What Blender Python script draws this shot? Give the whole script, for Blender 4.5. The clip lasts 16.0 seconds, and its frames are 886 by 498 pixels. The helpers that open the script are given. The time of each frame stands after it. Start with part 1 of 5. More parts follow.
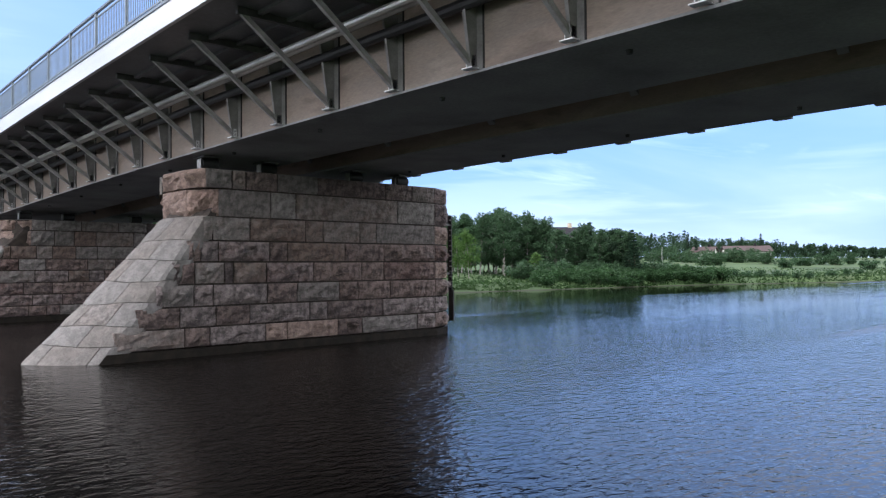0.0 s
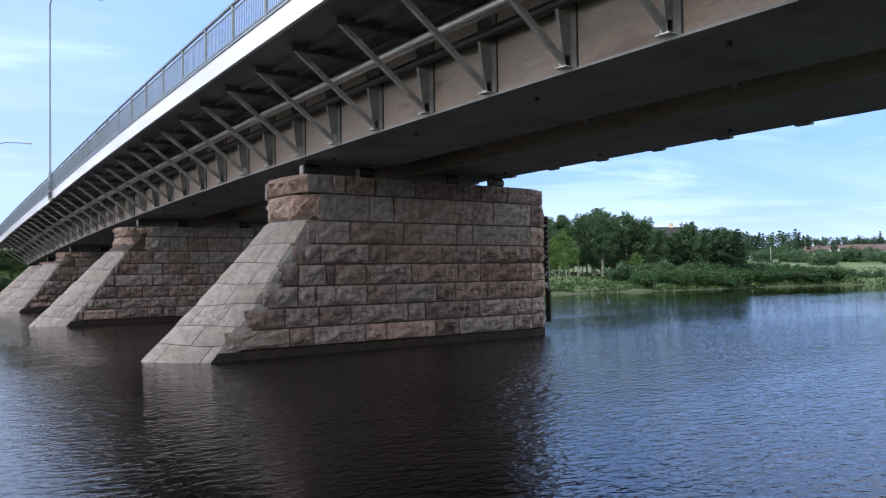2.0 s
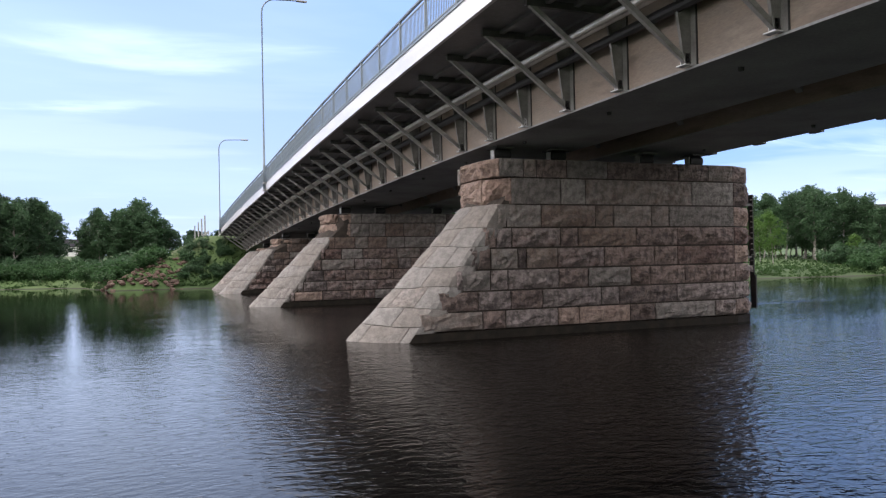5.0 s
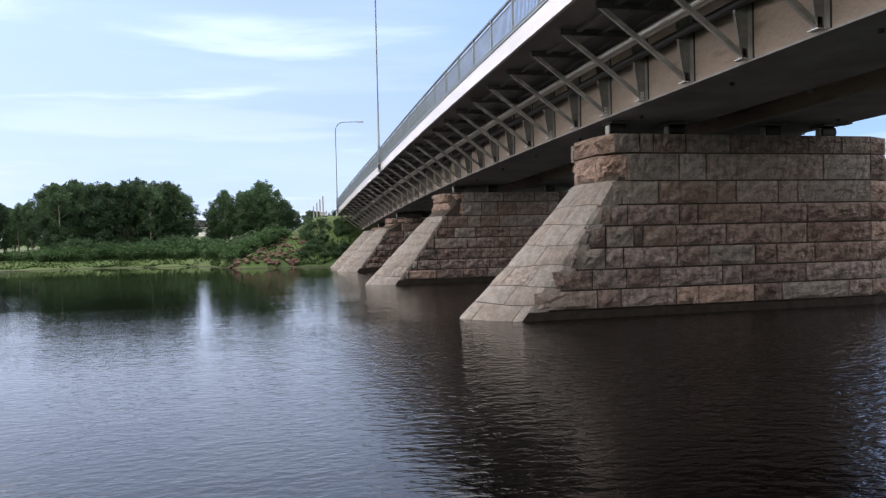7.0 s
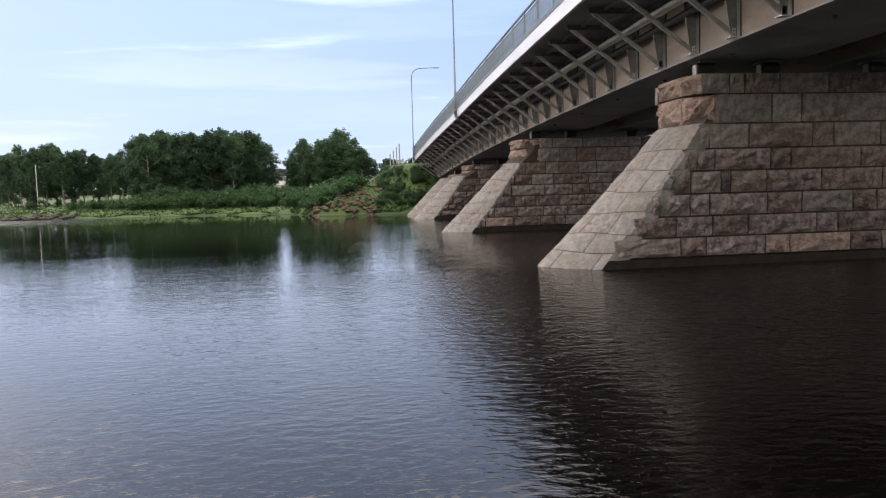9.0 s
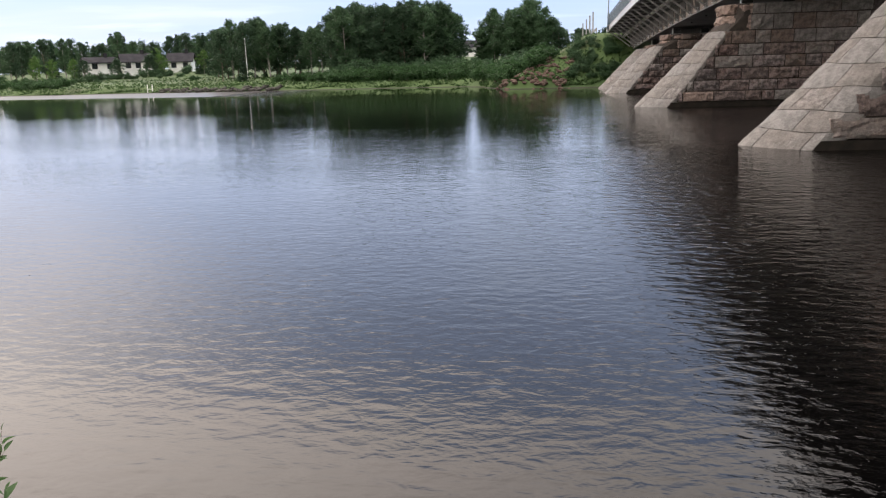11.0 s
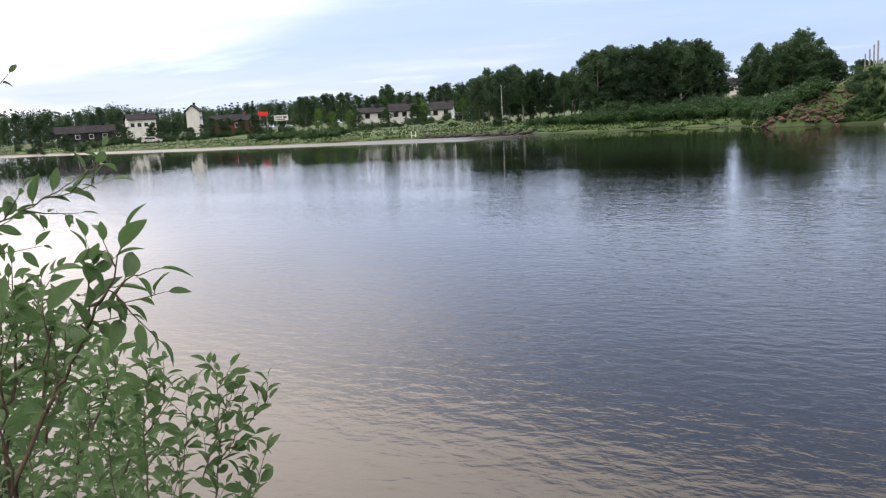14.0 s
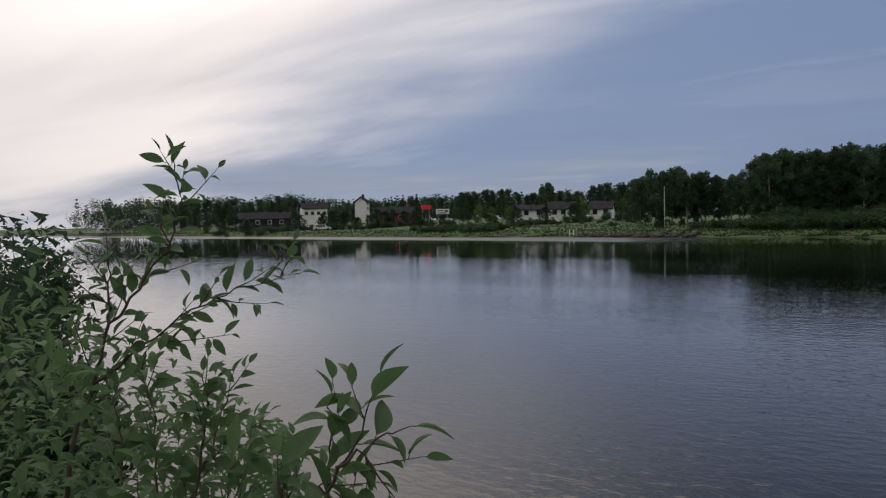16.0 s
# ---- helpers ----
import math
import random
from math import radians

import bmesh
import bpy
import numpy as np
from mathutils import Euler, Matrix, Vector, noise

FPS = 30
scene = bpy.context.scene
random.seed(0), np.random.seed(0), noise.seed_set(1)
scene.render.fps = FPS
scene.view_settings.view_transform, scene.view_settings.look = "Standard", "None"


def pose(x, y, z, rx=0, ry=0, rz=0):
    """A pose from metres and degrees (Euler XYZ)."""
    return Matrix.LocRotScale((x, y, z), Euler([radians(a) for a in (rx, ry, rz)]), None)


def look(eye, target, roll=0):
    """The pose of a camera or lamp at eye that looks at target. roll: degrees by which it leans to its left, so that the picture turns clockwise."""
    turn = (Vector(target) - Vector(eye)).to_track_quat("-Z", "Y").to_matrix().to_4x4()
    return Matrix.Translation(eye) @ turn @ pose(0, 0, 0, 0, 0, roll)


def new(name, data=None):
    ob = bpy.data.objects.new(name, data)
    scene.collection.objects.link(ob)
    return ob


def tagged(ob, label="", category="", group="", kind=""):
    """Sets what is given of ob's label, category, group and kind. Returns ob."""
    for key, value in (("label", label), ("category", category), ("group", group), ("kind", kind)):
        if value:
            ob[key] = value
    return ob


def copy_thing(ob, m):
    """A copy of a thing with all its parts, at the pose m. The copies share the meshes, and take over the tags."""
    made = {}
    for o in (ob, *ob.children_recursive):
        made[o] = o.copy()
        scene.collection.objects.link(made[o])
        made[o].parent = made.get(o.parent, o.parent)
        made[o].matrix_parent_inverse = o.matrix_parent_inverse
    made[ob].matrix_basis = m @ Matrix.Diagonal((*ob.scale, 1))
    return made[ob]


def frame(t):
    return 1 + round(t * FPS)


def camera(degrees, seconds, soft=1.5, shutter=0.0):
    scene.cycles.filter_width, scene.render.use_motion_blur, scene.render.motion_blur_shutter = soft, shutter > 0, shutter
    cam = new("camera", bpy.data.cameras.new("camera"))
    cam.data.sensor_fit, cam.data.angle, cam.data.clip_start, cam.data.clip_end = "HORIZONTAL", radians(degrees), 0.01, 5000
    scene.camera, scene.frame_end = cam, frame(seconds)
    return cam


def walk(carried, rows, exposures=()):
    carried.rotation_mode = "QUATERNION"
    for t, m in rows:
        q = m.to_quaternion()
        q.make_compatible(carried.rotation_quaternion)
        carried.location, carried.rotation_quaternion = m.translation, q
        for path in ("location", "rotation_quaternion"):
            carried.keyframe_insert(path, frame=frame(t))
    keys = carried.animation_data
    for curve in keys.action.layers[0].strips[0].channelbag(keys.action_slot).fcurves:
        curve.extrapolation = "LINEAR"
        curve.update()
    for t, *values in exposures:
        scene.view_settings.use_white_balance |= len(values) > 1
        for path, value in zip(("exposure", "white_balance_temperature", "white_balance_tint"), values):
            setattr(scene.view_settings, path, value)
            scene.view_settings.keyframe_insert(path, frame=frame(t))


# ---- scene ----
# The camera stands on a low river bank and turns from a granite-piered road bridge to the open river.
cam = camera(59.7, 16.0, soft=1.25)
PATH = [
    (0.0, -6.000, -22.463, 2.500, -43.49, 1.32, 0.43),
    (0.5, -6.039, -22.525, 2.471, -42.21, 1.55, 0.63),
    (1.0, -6.048, -22.543, 2.461, -40.59, 1.64, 0.71),
    (1.5, -6.064, -22.558, 2.456, -38.75, 1.79, 0.55),
    (2.0, -6.060, -22.580, 2.451, -36.30, 1.59, 0.83),
    (2.5, -6.057, -22.576, 2.449, -34.21, 1.54, 0.82),
    (3.0, -6.033, -22.571, 2.444, -31.42, 1.53, 0.82),
    (3.5, -6.033, -22.525, 2.441, -28.07, 1.50, 1.08),
    (4.0, -6.092, -22.510, 2.450, -25.77, 1.32, 1.09),
    (6.5, -6.071, -22.460, 2.426, -16.46, -0.45, 1.35),
    (7.0, -6.107, -22.503, 2.425, -13.95, -0.76, 1.32),
    (7.5, -6.122, -22.552, 2.429, -11.98, -0.82, 1.23),
    (8.0, -6.112, -22.518, 2.423, -11.00, -0.83, 1.25),
    (8.5, -6.087, -22.503, 2.425, -9.82, -1.20, 1.20),
    (9.0, -6.106, -22.289, 2.404, -8.22, -4.50, 1.58),
    (9.5, -6.068, -22.261, 2.400, -2.87, -10.79, 1.18),
    (12.0, -6.189, -22.267, 2.370, 10.09, -13.40, 2.50),
    (12.5, -6.218, -22.222, 2.352, 13.55, -12.63, 2.67),
    (13.0, -6.221, -22.202, 2.332, 15.90, -12.12, 2.80),
    (13.5, -6.198, -22.196, 2.319, 19.87, -11.41, 3.55),
    (14.0, -6.186, -22.178, 2.295, 24.19, -9.40, 3.35),
    (14.5, -6.172, -22.216, 2.315, 27.53, -5.19, 2.85),
    (15.0, -6.240, -22.177, 2.323, 30.38, -2.27, 2.27),
    (15.5, -6.282, -22.145, 2.318, 32.72, -1.05, 1.73),
    (16.0, -6.289, -22.134, 2.315, 35.30, -1.90, 1.14),
]
EXPOSURES = [(0.0, 0.75, 5650, 8), (3.0, 0.75, 5850, 9), (6.5, 0.70, 6350, 10), (8.5, 0.65, 6500, 10), (12.0, 0.6, 6500, 10), (13.5, 0.55, 6500, 10), (14.0, 0.45, 6500, 10), (14.5, 0.0, 6500, 10), (15.0, -0.5, 6400, 9), (16.0, -0.98, 6200, 9)]
walk(cam, [(t, pose(x, y, z, 90 + p, 0, w) @ pose(0, 0, 0, 0, 0, -r)) for t, x, y, z, w, p, r in PATH], EXPOSURES)

# ---- world and sun: a bright overcast evening, the sun low behind cloud over the far left bank
SUN_AZ, SUN_EL = 44.0, 29.0          # degrees left of the bridge's direction, and above the horizon
world = bpy.data.worlds.new("evening_sky")
scene.world = world
world.use_nodes = True
wn, wl = world.node_tree.nodes, world.node_tree.links
wn.clear()


def wnode(kind, **kw):
    n = wn.new(kind)
    for k, v in kw.items():
        n.inputs[k].default_value = v
    return n


def wmath(op, a, b=None, clamp=False):
    n = wn.new("ShaderNodeMath")
    n.operation, n.use_clamp = op, clamp
    for i, s in enumerate((a, b)):
        if s is None:
            continue
        if isinstance(s, (int, float)):
            n.inputs[i].default_value = s
        else:
            wl.new(s, n.inputs[i])
    return n.outputs[0]


sky = wn.new("ShaderNodeTexSky")
sky.sky_type, sky.sun_disc = "NISHITA", False
sky.sun_elevation, sky.sun_rotation = radians(SUN_EL), radians(-SUN_AZ)
sky.air_density, sky.dust_density, sky.ozone_density = 1.0, 1.5, 2.0
coord = wn.new("ShaderNodeTexCoord")
sep = wn.new("ShaderNodeSeparateXYZ")
wl.new(coord.outputs["Generated"], sep.inputs[0])
up = wmath("ADD", wmath("MAXIMUM", sep.outputs["Z"], 0.0), 0.10)
flat = wn.new("ShaderNodeCombineXYZ")
wl.new(wmath("DIVIDE", sep.outputs["X"], up), flat.inputs[0])
wl.new(wmath("DIVIDE", sep.outputs["Y"], up), flat.inputs[1])


def cloud(scale, detail, rough, lo, hi, shift):
    m = wn.new("ShaderNodeMapping")
    m.inputs["Location"].default_value = shift
    m.inputs["Rotation"].default_value = (0, 0, radians(35))
    m.inputs["Scale"].default_value = (scale * 0.45, scale, 1)
    wl.new(flat.outputs[0], m.inputs[0])
    n = wnode("ShaderNodeTexNoise", Scale=1.0, Detail=detail, Roughness=rough, Distortion=0.4)
    wl.new(m.outputs[0], n.inputs["Vector"])
    r = wn.new("ShaderNodeMapRange")
    r.interpolation_type = "SMOOTHSTEP"
    r.inputs["From Min"].default_value, r.inputs["From Max"].default_value = lo, hi
    wl.new(n.outputs["Fac"], r.inputs["Value"])
    return r.outputs[0]


veil = cloud(0.55, 6, 0.5, 0.36, 0.66, (3.1, 1.7, 0))
puffs = cloud(1.3, 8, 0.55, 0.55, 0.72, (0.4, 5.2, 0))
dirn = wn.new("ShaderNodeVectorMath")
dirn.operation = "DOT_PRODUCT"
wl.new(coord.outputs["Generated"], dirn.inputs[0])
dirn.inputs[1].default_value = (-math.sin(radians(SUN_AZ)) * math.cos(radians(SUN_EL)), math.cos(radians(SUN_AZ)) * math.cos(radians(SUN_EL)), math.sin(radians(SUN_EL)))
sunward = wmath("POWER", wmath("MAXIMUM", dirn.outputs["Value"], 0.0), 13.0)
low = wmath("POWER", wmath("SUBTRACT", 1.0, wmath("MAXIMUM", sep.outputs["Z"], 0.0), True), 9.0)


def wmix(fac, a, b):
    n = wn.new("ShaderNodeMix")
    n.data_type = "RGBA"
    for sock, s in ((n.inputs["Factor"], fac), (n.inputs["A"], a), (n.inputs["B"], b)):
        if isinstance(s, (int, float, tuple)):
            sock.default_value = s
        else:
            wl.new(s, sock)
    return n.outputs["Result"]


blue = wn.new("ShaderNodeVectorMath")
blue.operation = "SCALE"
wl.new(sky.outputs[0], blue.inputs[0])
blue.inputs["Scale"].default_value = 0.11
haze = wmix(0.55, blue.outputs[0], (0.14, 0.38, 1.06, 1))
# a thin grey cloud sheet over the river upstream of the bridge
sheet = wn.new("ShaderNodeMapRange")
sheet.interpolation_type = "SMOOTHSTEP"
sheet.inputs["From Min"].default_value, sheet.inputs["From Max"].default_value = 0.62, 0.10
wl.new(sep.outputs["X"], sheet.inputs["Value"])
haze = wmix(wmath("MULTIPLY", sheet.outputs[0], 0.72), haze, (0.37, 0.47, 0.70, 1))
mid = wmix(wmath("MULTIPLY", veil, 0.85), haze, (0.42, 0.56, 0.88, 1))
mid = wmix(wmath("MULTIPLY", puffs, 0.55), mid, (0.80, 0.92, 1.08, 1))
mid = wmix(wmath("MULTIPLY", low, 0.6), mid, (0.66, 0.73, 0.88, 1))
# long flat cloud bars low over the horizon
flat_map = wn.new("ShaderNodeMapping")
flat_map.inputs["Scale"].default_value = (2.2, 2.2, 24.0)
wl.new(coord.outputs["Generated"], flat_map.inputs[0])
bars = wnode("ShaderNodeTexNoise", Scale=1.0, Detail=5, Roughness=0.5)
wl.new(flat_map.outputs[0], bars.inputs["Vector"])
for lo_at, hi_at, tone in ((0.50, 0.62, (0.36, 0.50, 0.80, 1)), (0.47, 0.36, (0.92, 0.97, 1.02, 1))):
    bar_range = wn.new("ShaderNodeMapRange")
    bar_range.interpolation_type = "SMOOTHSTEP"
    bar_range.inputs["From Min"].default_value, bar_range.inputs["From Max"].default_value = lo_at, hi_at
    wl.new(bars.outputs["Fac"], bar_range.inputs["Value"])
    mid = wmix(wmath("MULTIPLY", wmath("MULTIPLY", bar_range.outputs[0], low), 0.5), mid, tone)
# closed bright cloud deck, unseen, added behind the bank to light the pier faces
deck = wn.new("ShaderNodeMapRange")
deck.interpolation_type = "SMOOTHSTEP"
deck.inputs["From Min"].default_value, deck.inputs["From Max"].default_value = 0.05, 0.6
wl.new(wmath("MULTIPLY", sep.outputs["Y"], -1.0), deck.inputs["Value"])
mid = wmix(wmath("MULTIPLY", deck.outputs[0], 0.85), mid, (0.94, 0.98, 1.02, 1))
# the edge of a great lit cloud, which rises from the far left bank over the river


def heading(az, el):
    return Vector((-math.sin(radians(az)) * math.cos(radians(el)), math.cos(radians(az)) * math.cos(radians(el)), math.sin(radians(el))))


edge = heading(48.7, 7.5).cross(heading(10.0, 24.0)).normalized()
if edge.dot(heading(55, 25)) < 0:
    edge = -edge
past = wn.new("ShaderNodeVectorMath")
past.operation = "DOT_PRODUCT"
wl.new(coord.outputs["Generated"], past.inputs[0])
past.inputs[1].default_value = edge
ragged = wmath("ADD", past.outputs["Value"], wmath("MULTIPLY", wmath("SUBTRACT", veil, 0.5), 0.10))
lit = wn.new("ShaderNodeMapRange")
lit.interpolation_type = "SMOOTHSTEP"
lit.inputs["From Min"].default_value, lit.inputs["From Max"].default_value = -0.10, 0.08
wl.new(ragged, lit.inputs["Value"])
mid = wmix(wmath("MULTIPLY", lit.outputs[0], 0.8), mid, (1.30, 1.18, 1.10, 1))
glow = wn.new("ShaderNodeVectorMath")
glow.operation = "SCALE"
glow.inputs[0].default_value = (2.45, 2.05, 1.76)
height_of = wn.new("ShaderNodeMapRange")
height_of.inputs["From Min"].default_value, height_of.inputs["From Max"].default_value = 0.18, 0.5
height_of.inputs["To Min"].default_value, height_of.inputs["To Max"].default_value = 0.45, 1.15
wl.new(sep.outputs["Z"], height_of.inputs["Value"])
body = wmath("MULTIPLY", wmath("MULTIPLY", lit.outputs[0], height_of.outputs[0]), wmath("ADD", wmath("MULTIPLY", veil, 0.45), 0.55))
halo = wmath("MULTIPLY", sunward, 0.05)
wl.new(wmath("ADD", wmath("MULTIPLY", body, wmath("POWER", wmath("MAXIMUM", dirn.outputs["Value"], 0.0), 3.0)), halo), glow.inputs["Scale"])
total = wn.new("ShaderNodeVectorMath")
total.operation = "ADD"
wl.new(mid, total.inputs[0])
wl.new(glow.outputs[0], total.inputs[1])
bg = wn.new("ShaderNodeBackground")
bg.inputs["Strength"].default_value = 0.95
wl.new(total.outputs[0], bg.inputs["Color"])
wl.new(bg.outputs[0], wn.new("ShaderNodeOutputWorld").inputs[0])

sun_data = bpy.data.lights.new("sun", "SUN")
sun_data.energy, sun_data.angle, sun_data.color = 0.6, radians(165), (1.0, 0.94, 0.87)
sun = new("sun", sun_data)
sun.matrix_world = look((-240, 250, 192), (0, 0, 0))

# ---- materials


def material(name, stops, scale=3.0, rough=0.8, bump=0.3, metal=0.0, random_by="", spread=0.35, fine=40.0, stretch=(1, 1, 1), spec=0.5, relief=0.0, spots=0.0):
    """Colour from a ramp over coarse noise (and a piece's own random number), fine grain on top, and relief."""
    m = bpy.data.materials.new(name)
    m.use_nodes = True
    nt = m.node_tree
    n, l = nt.nodes, nt.links
    b = n["Principled BSDF"]
    b.inputs["Metallic"].default_value = metal
    b.inputs["Specular IOR Level"].default_value = spec
    tc = n.new("ShaderNodeTexCoord")
    mp = n.new("ShaderNodeMapping")
    mp.inputs["Scale"].default_value = stretch
    l.new(tc.outputs["Object"], mp.inputs[0])
    a = n.new("ShaderNodeTexNoise")
    a.inputs["Scale"].default_value, a.inputs["Detail"].default_value = scale, 6
    g = n.new("ShaderNodeTexNoise")
    g.inputs["Scale"].default_value, g.inputs["Detail"].default_value = fine, 5
    l.new(mp.outputs[0], a.inputs["Vector"])
    l.new(mp.outputs[0], g.inputs["Vector"])
    src = a.outputs["Fac"]
    if random_by:
        o = n.new("ShaderNodeObjectInfo") if random_by == "object" else n.new("ShaderNodeNewGeometry")
        rnd = o.outputs["Random" if random_by == "object" else "Random Per Island"]
        mx = n.new("ShaderNodeMix")
        mx.inputs["Factor"].default_value = spread
        l.new(rnd, mx.inputs["A"])
        l.new(src, mx.inputs["B"])
        src = mx.outputs["Result"]
    ramp = n.new("ShaderNodeValToRGB")
    e = ramp.color_ramp.elements
    lo, hi = (0.0, 1.0) if random_by else (0.3, 0.7)
    for i, c in enumerate(stops):
        at = lo + (hi - lo) * i / max(len(stops) - 1, 1)
        el = e[i] if i < 2 else e.new(at)
        el.position, el.color = at, (*c, 1)
    l.new(src, ramp.inputs[0])
    grain = n.new("ShaderNodeMapRange")
    grain.inputs["To Min"].default_value, grain.inputs["To Max"].default_value = 0.72, 1.28
    l.new(g.outputs["Fac"], grain.inputs["Value"])
    mul = n.new("ShaderNodeVectorMath")
    mul.operation = "SCALE"
    l.new(ramp.outputs[0], mul.inputs[0])
    l.new(grain.outputs[0], mul.inputs["Scale"])
    shade = mul.outputs[0]
    if spots:
        sp = n.new("ShaderNodeTexNoise")
        sp.inputs["Scale"].default_value, sp.inputs["Detail"].default_value, sp.inputs["Roughness"].default_value = 4.5, 8, 0.65
        l.new(tc.outputs["Object"], sp.inputs["Vector"])
        sr = n.new("ShaderNodeMapRange")
        sr.inputs["From Min"].default_value, sr.inputs["From Max"].default_value = 0.42, 0.58
        sr.inputs["To Min"].default_value, sr.inputs["To Max"].default_value = 1.0 - spots, 1.08
        l.new(sp.outputs["Fac"], sr.inputs["Value"])
        sm = n.new("ShaderNodeVectorMath")
        sm.operation = "SCALE"
        l.new(shade, sm.inputs[0])
        l.new(sr.outputs[0], sm.inputs["Scale"])
        shade = sm.outputs[0]
    l.new(shade, b.inputs["Base Color"])
    rr = n.new("ShaderNodeMapRange")
    rr.inputs["To Min"].default_value, rr.inputs["To Max"].default_value = max(rough - 0.15, 0.02), min(rough + 0.12, 1)
    l.new(a.outputs["Fac"], rr.inputs["Value"])
    l.new(rr.outputs[0], b.inputs["Roughness"])
    if bump:
        bp = n.new("ShaderNodeBump")
        bp.inputs["Strength"].default_value, bp.inputs["Distance"].default_value = bump, 0.03
        l.new(g.outputs["Fac"], bp.inputs["Height"])
        if relief:
            broad = n.new("ShaderNodeTexNoise")
            broad.inputs["Scale"].default_value, broad.inputs["Detail"].default_value, broad.inputs["Roughness"].default_value = 5.0, 7, 0.6
            l.new(mp.outputs[0], broad.inputs["Vector"])
            bq = n.new("ShaderNodeBump")
            bq.inputs["Strength"].default_value, bq.inputs["Distance"].default_value = 1.0, relief
            l.new(broad.outputs["Fac"], bq.inputs["Height"])
            l.new(bq.outputs[0], bp.inputs["Normal"])
        l.new(bp.outputs[0], b.inputs["Normal"])
    return m


def leafy(name, stops, scale=1.2):
    m = material(name, stops, scale=scale, rough=0.55, bump=0.0, random_by="island", spread=0.45, fine=6, spec=0.25)
    nt = m.node_tree
    tr = nt.nodes.new("ShaderNodeBsdfTranslucent")
    ad = nt.nodes.new("ShaderNodeMixShader")
    ad.inputs[0].default_value = 0.4
    b = nt.nodes["Principled BSDF"]
    nt.links.new(b.inputs["Base Color"].links[0].from_socket, tr.inputs[0])
    nt.links.new(b.outputs[0], ad.inputs[1])
    nt.links.new(tr.outputs[0], ad.inputs[2])
    nt.links.new(ad.outputs[0], nt.nodes["Material Output"].inputs[0])
    return m


granite = material("granite", [(0.075, 0.058, 0.056), (0.175, 0.131, 0.120), (0.290, 0.218, 0.193), (0.132, 0.106, 0.104), (0.317, 0.267, 0.255), (0.193, 0.126, 0.112), (0.370, 0.295, 0.267)], scale=3.2, rough=0.85, bump=0.9, random_by="object", spread=0.27, fine=28, relief=0.2, spots=0.55)
granite_grey = material("grey_granite", [(0.134, 0.109, 0.096), (0.219, 0.196, 0.183), (0.282, 0.257, 0.240), (0.195, 0.139, 0.114), (0.235, 0.222, 0.210)], scale=2.6, rough=0.85, bump=0.8, random_by="object", spread=0.4, fine=30, relief=0.12, spots=0.4)
granite_pale = material("pale_granite", [(0.183, 0.169, 0.155), (0.235, 0.222, 0.212), (0.209, 0.188, 0.171), (0.260, 0.250, 0.241)], scale=1.6, rough=0.85, bump=0.45, random_by="object", spread=0.5, fine=26, relief=0.07, spots=0.22)
granite_red = material("red_granite", [(0.253, 0.162, 0.125), (0.372, 0.280, 0.240), (0.328, 0.226, 0.179)], scale=2.2, rough=0.88, bump=0.6, random_by="object", spread=0.5, fine=26, relief=0.2, spots=0.35)
mortar = material("dark_mortar", [(0.03, 0.024, 0.02), (0.07, 0.055, 0.045)], rough=0.95, bump=0.5)
wet_stone = material("wet_dark_stone", [(0.012, 0.010, 0.008), (0.03, 0.024, 0.018)], scale=3, rough=0.8, bump=0.6, spec=0.2)
web_paint = material("weathered_tan_paint", [(0.153, 0.117, 0.095), (0.253, 0.202, 0.164), (0.226, 0.188, 0.160), (0.307, 0.254, 0.210)], scale=1.1, rough=0.7, bump=0.25, fine=18, stretch=(1, 0.5, 2.0))
soffit_paint = material("sooty_soffit_paint", [(0.162, 0.163, 0.166), (0.252, 0.254, 0.265), (0.315, 0.322, 0.333)], scale=0.6, rough=0.75, bump=0.25, fine=14)
strut_steel = material("galvanised_steel", [(0.24, 0.235, 0.23), (0.40, 0.395, 0.385)], scale=4, rough=0.5, bump=0.1, metal=0.35, fine=50)
dark_steel = material("dark_deck_steel", [(0.060, 0.058, 0.061), (0.128, 0.125, 0.131), (0.203, 0.199, 0.205)], scale=0.9, rough=0.5, bump=0.15, metal=0.3, fine=12)
stiff_paint = material("grey_stiffener_paint", [(0.15, 0.145, 0.14), (0.25, 0.245, 0.24)], scale=3, rough=0.65, bump=0.2, fine=25)
deck_under = material("grey_deck_underside", [(0.088, 0.087, 0.095), (0.163, 0.161, 0.175), (0.224, 0.224, 0.243)], scale=0.8, rough=0.45, bump=0.15, metal=0.2, fine=10)
rail_paint = material("blue_grey_rail_paint", [(0.122, 0.154, 0.184), (0.187, 0.224, 0.252)], scale=5, rough=0.5, bump=0.05, metal=0.3)
fascia_steel = material("pale_fascia_steel", [(0.55, 0.55, 0.57), (0.70, 0.70, 0.72)], scale=0.7, rough=0.4, bump=0.05, metal=0.25, stretch=(1, 0.3, 2))
pipe_metal = material("pipe_aluminium", [(0.45, 0.44, 0.42), (0.68, 0.67, 0.64)], scale=1.5, rough=0.35, bump=0.05, metal=0.6)
rubber = material("black_rubber", [(0.012, 0.012, 0.013), (0.03, 0.03, 0.032)], rough=0.6, bump=0.1)
white_paint = material("white_paint", [(0.66, 0.66, 0.64), (0.80, 0.80, 0.78)], scale=0.8, rough=0.6, bump=0.1)
cream_paint = material("cream_plaster", [(0.55, 0.46, 0.34), (0.66, 0.57, 0.43)], scale=0.8, rough=0.8, bump=0.2)
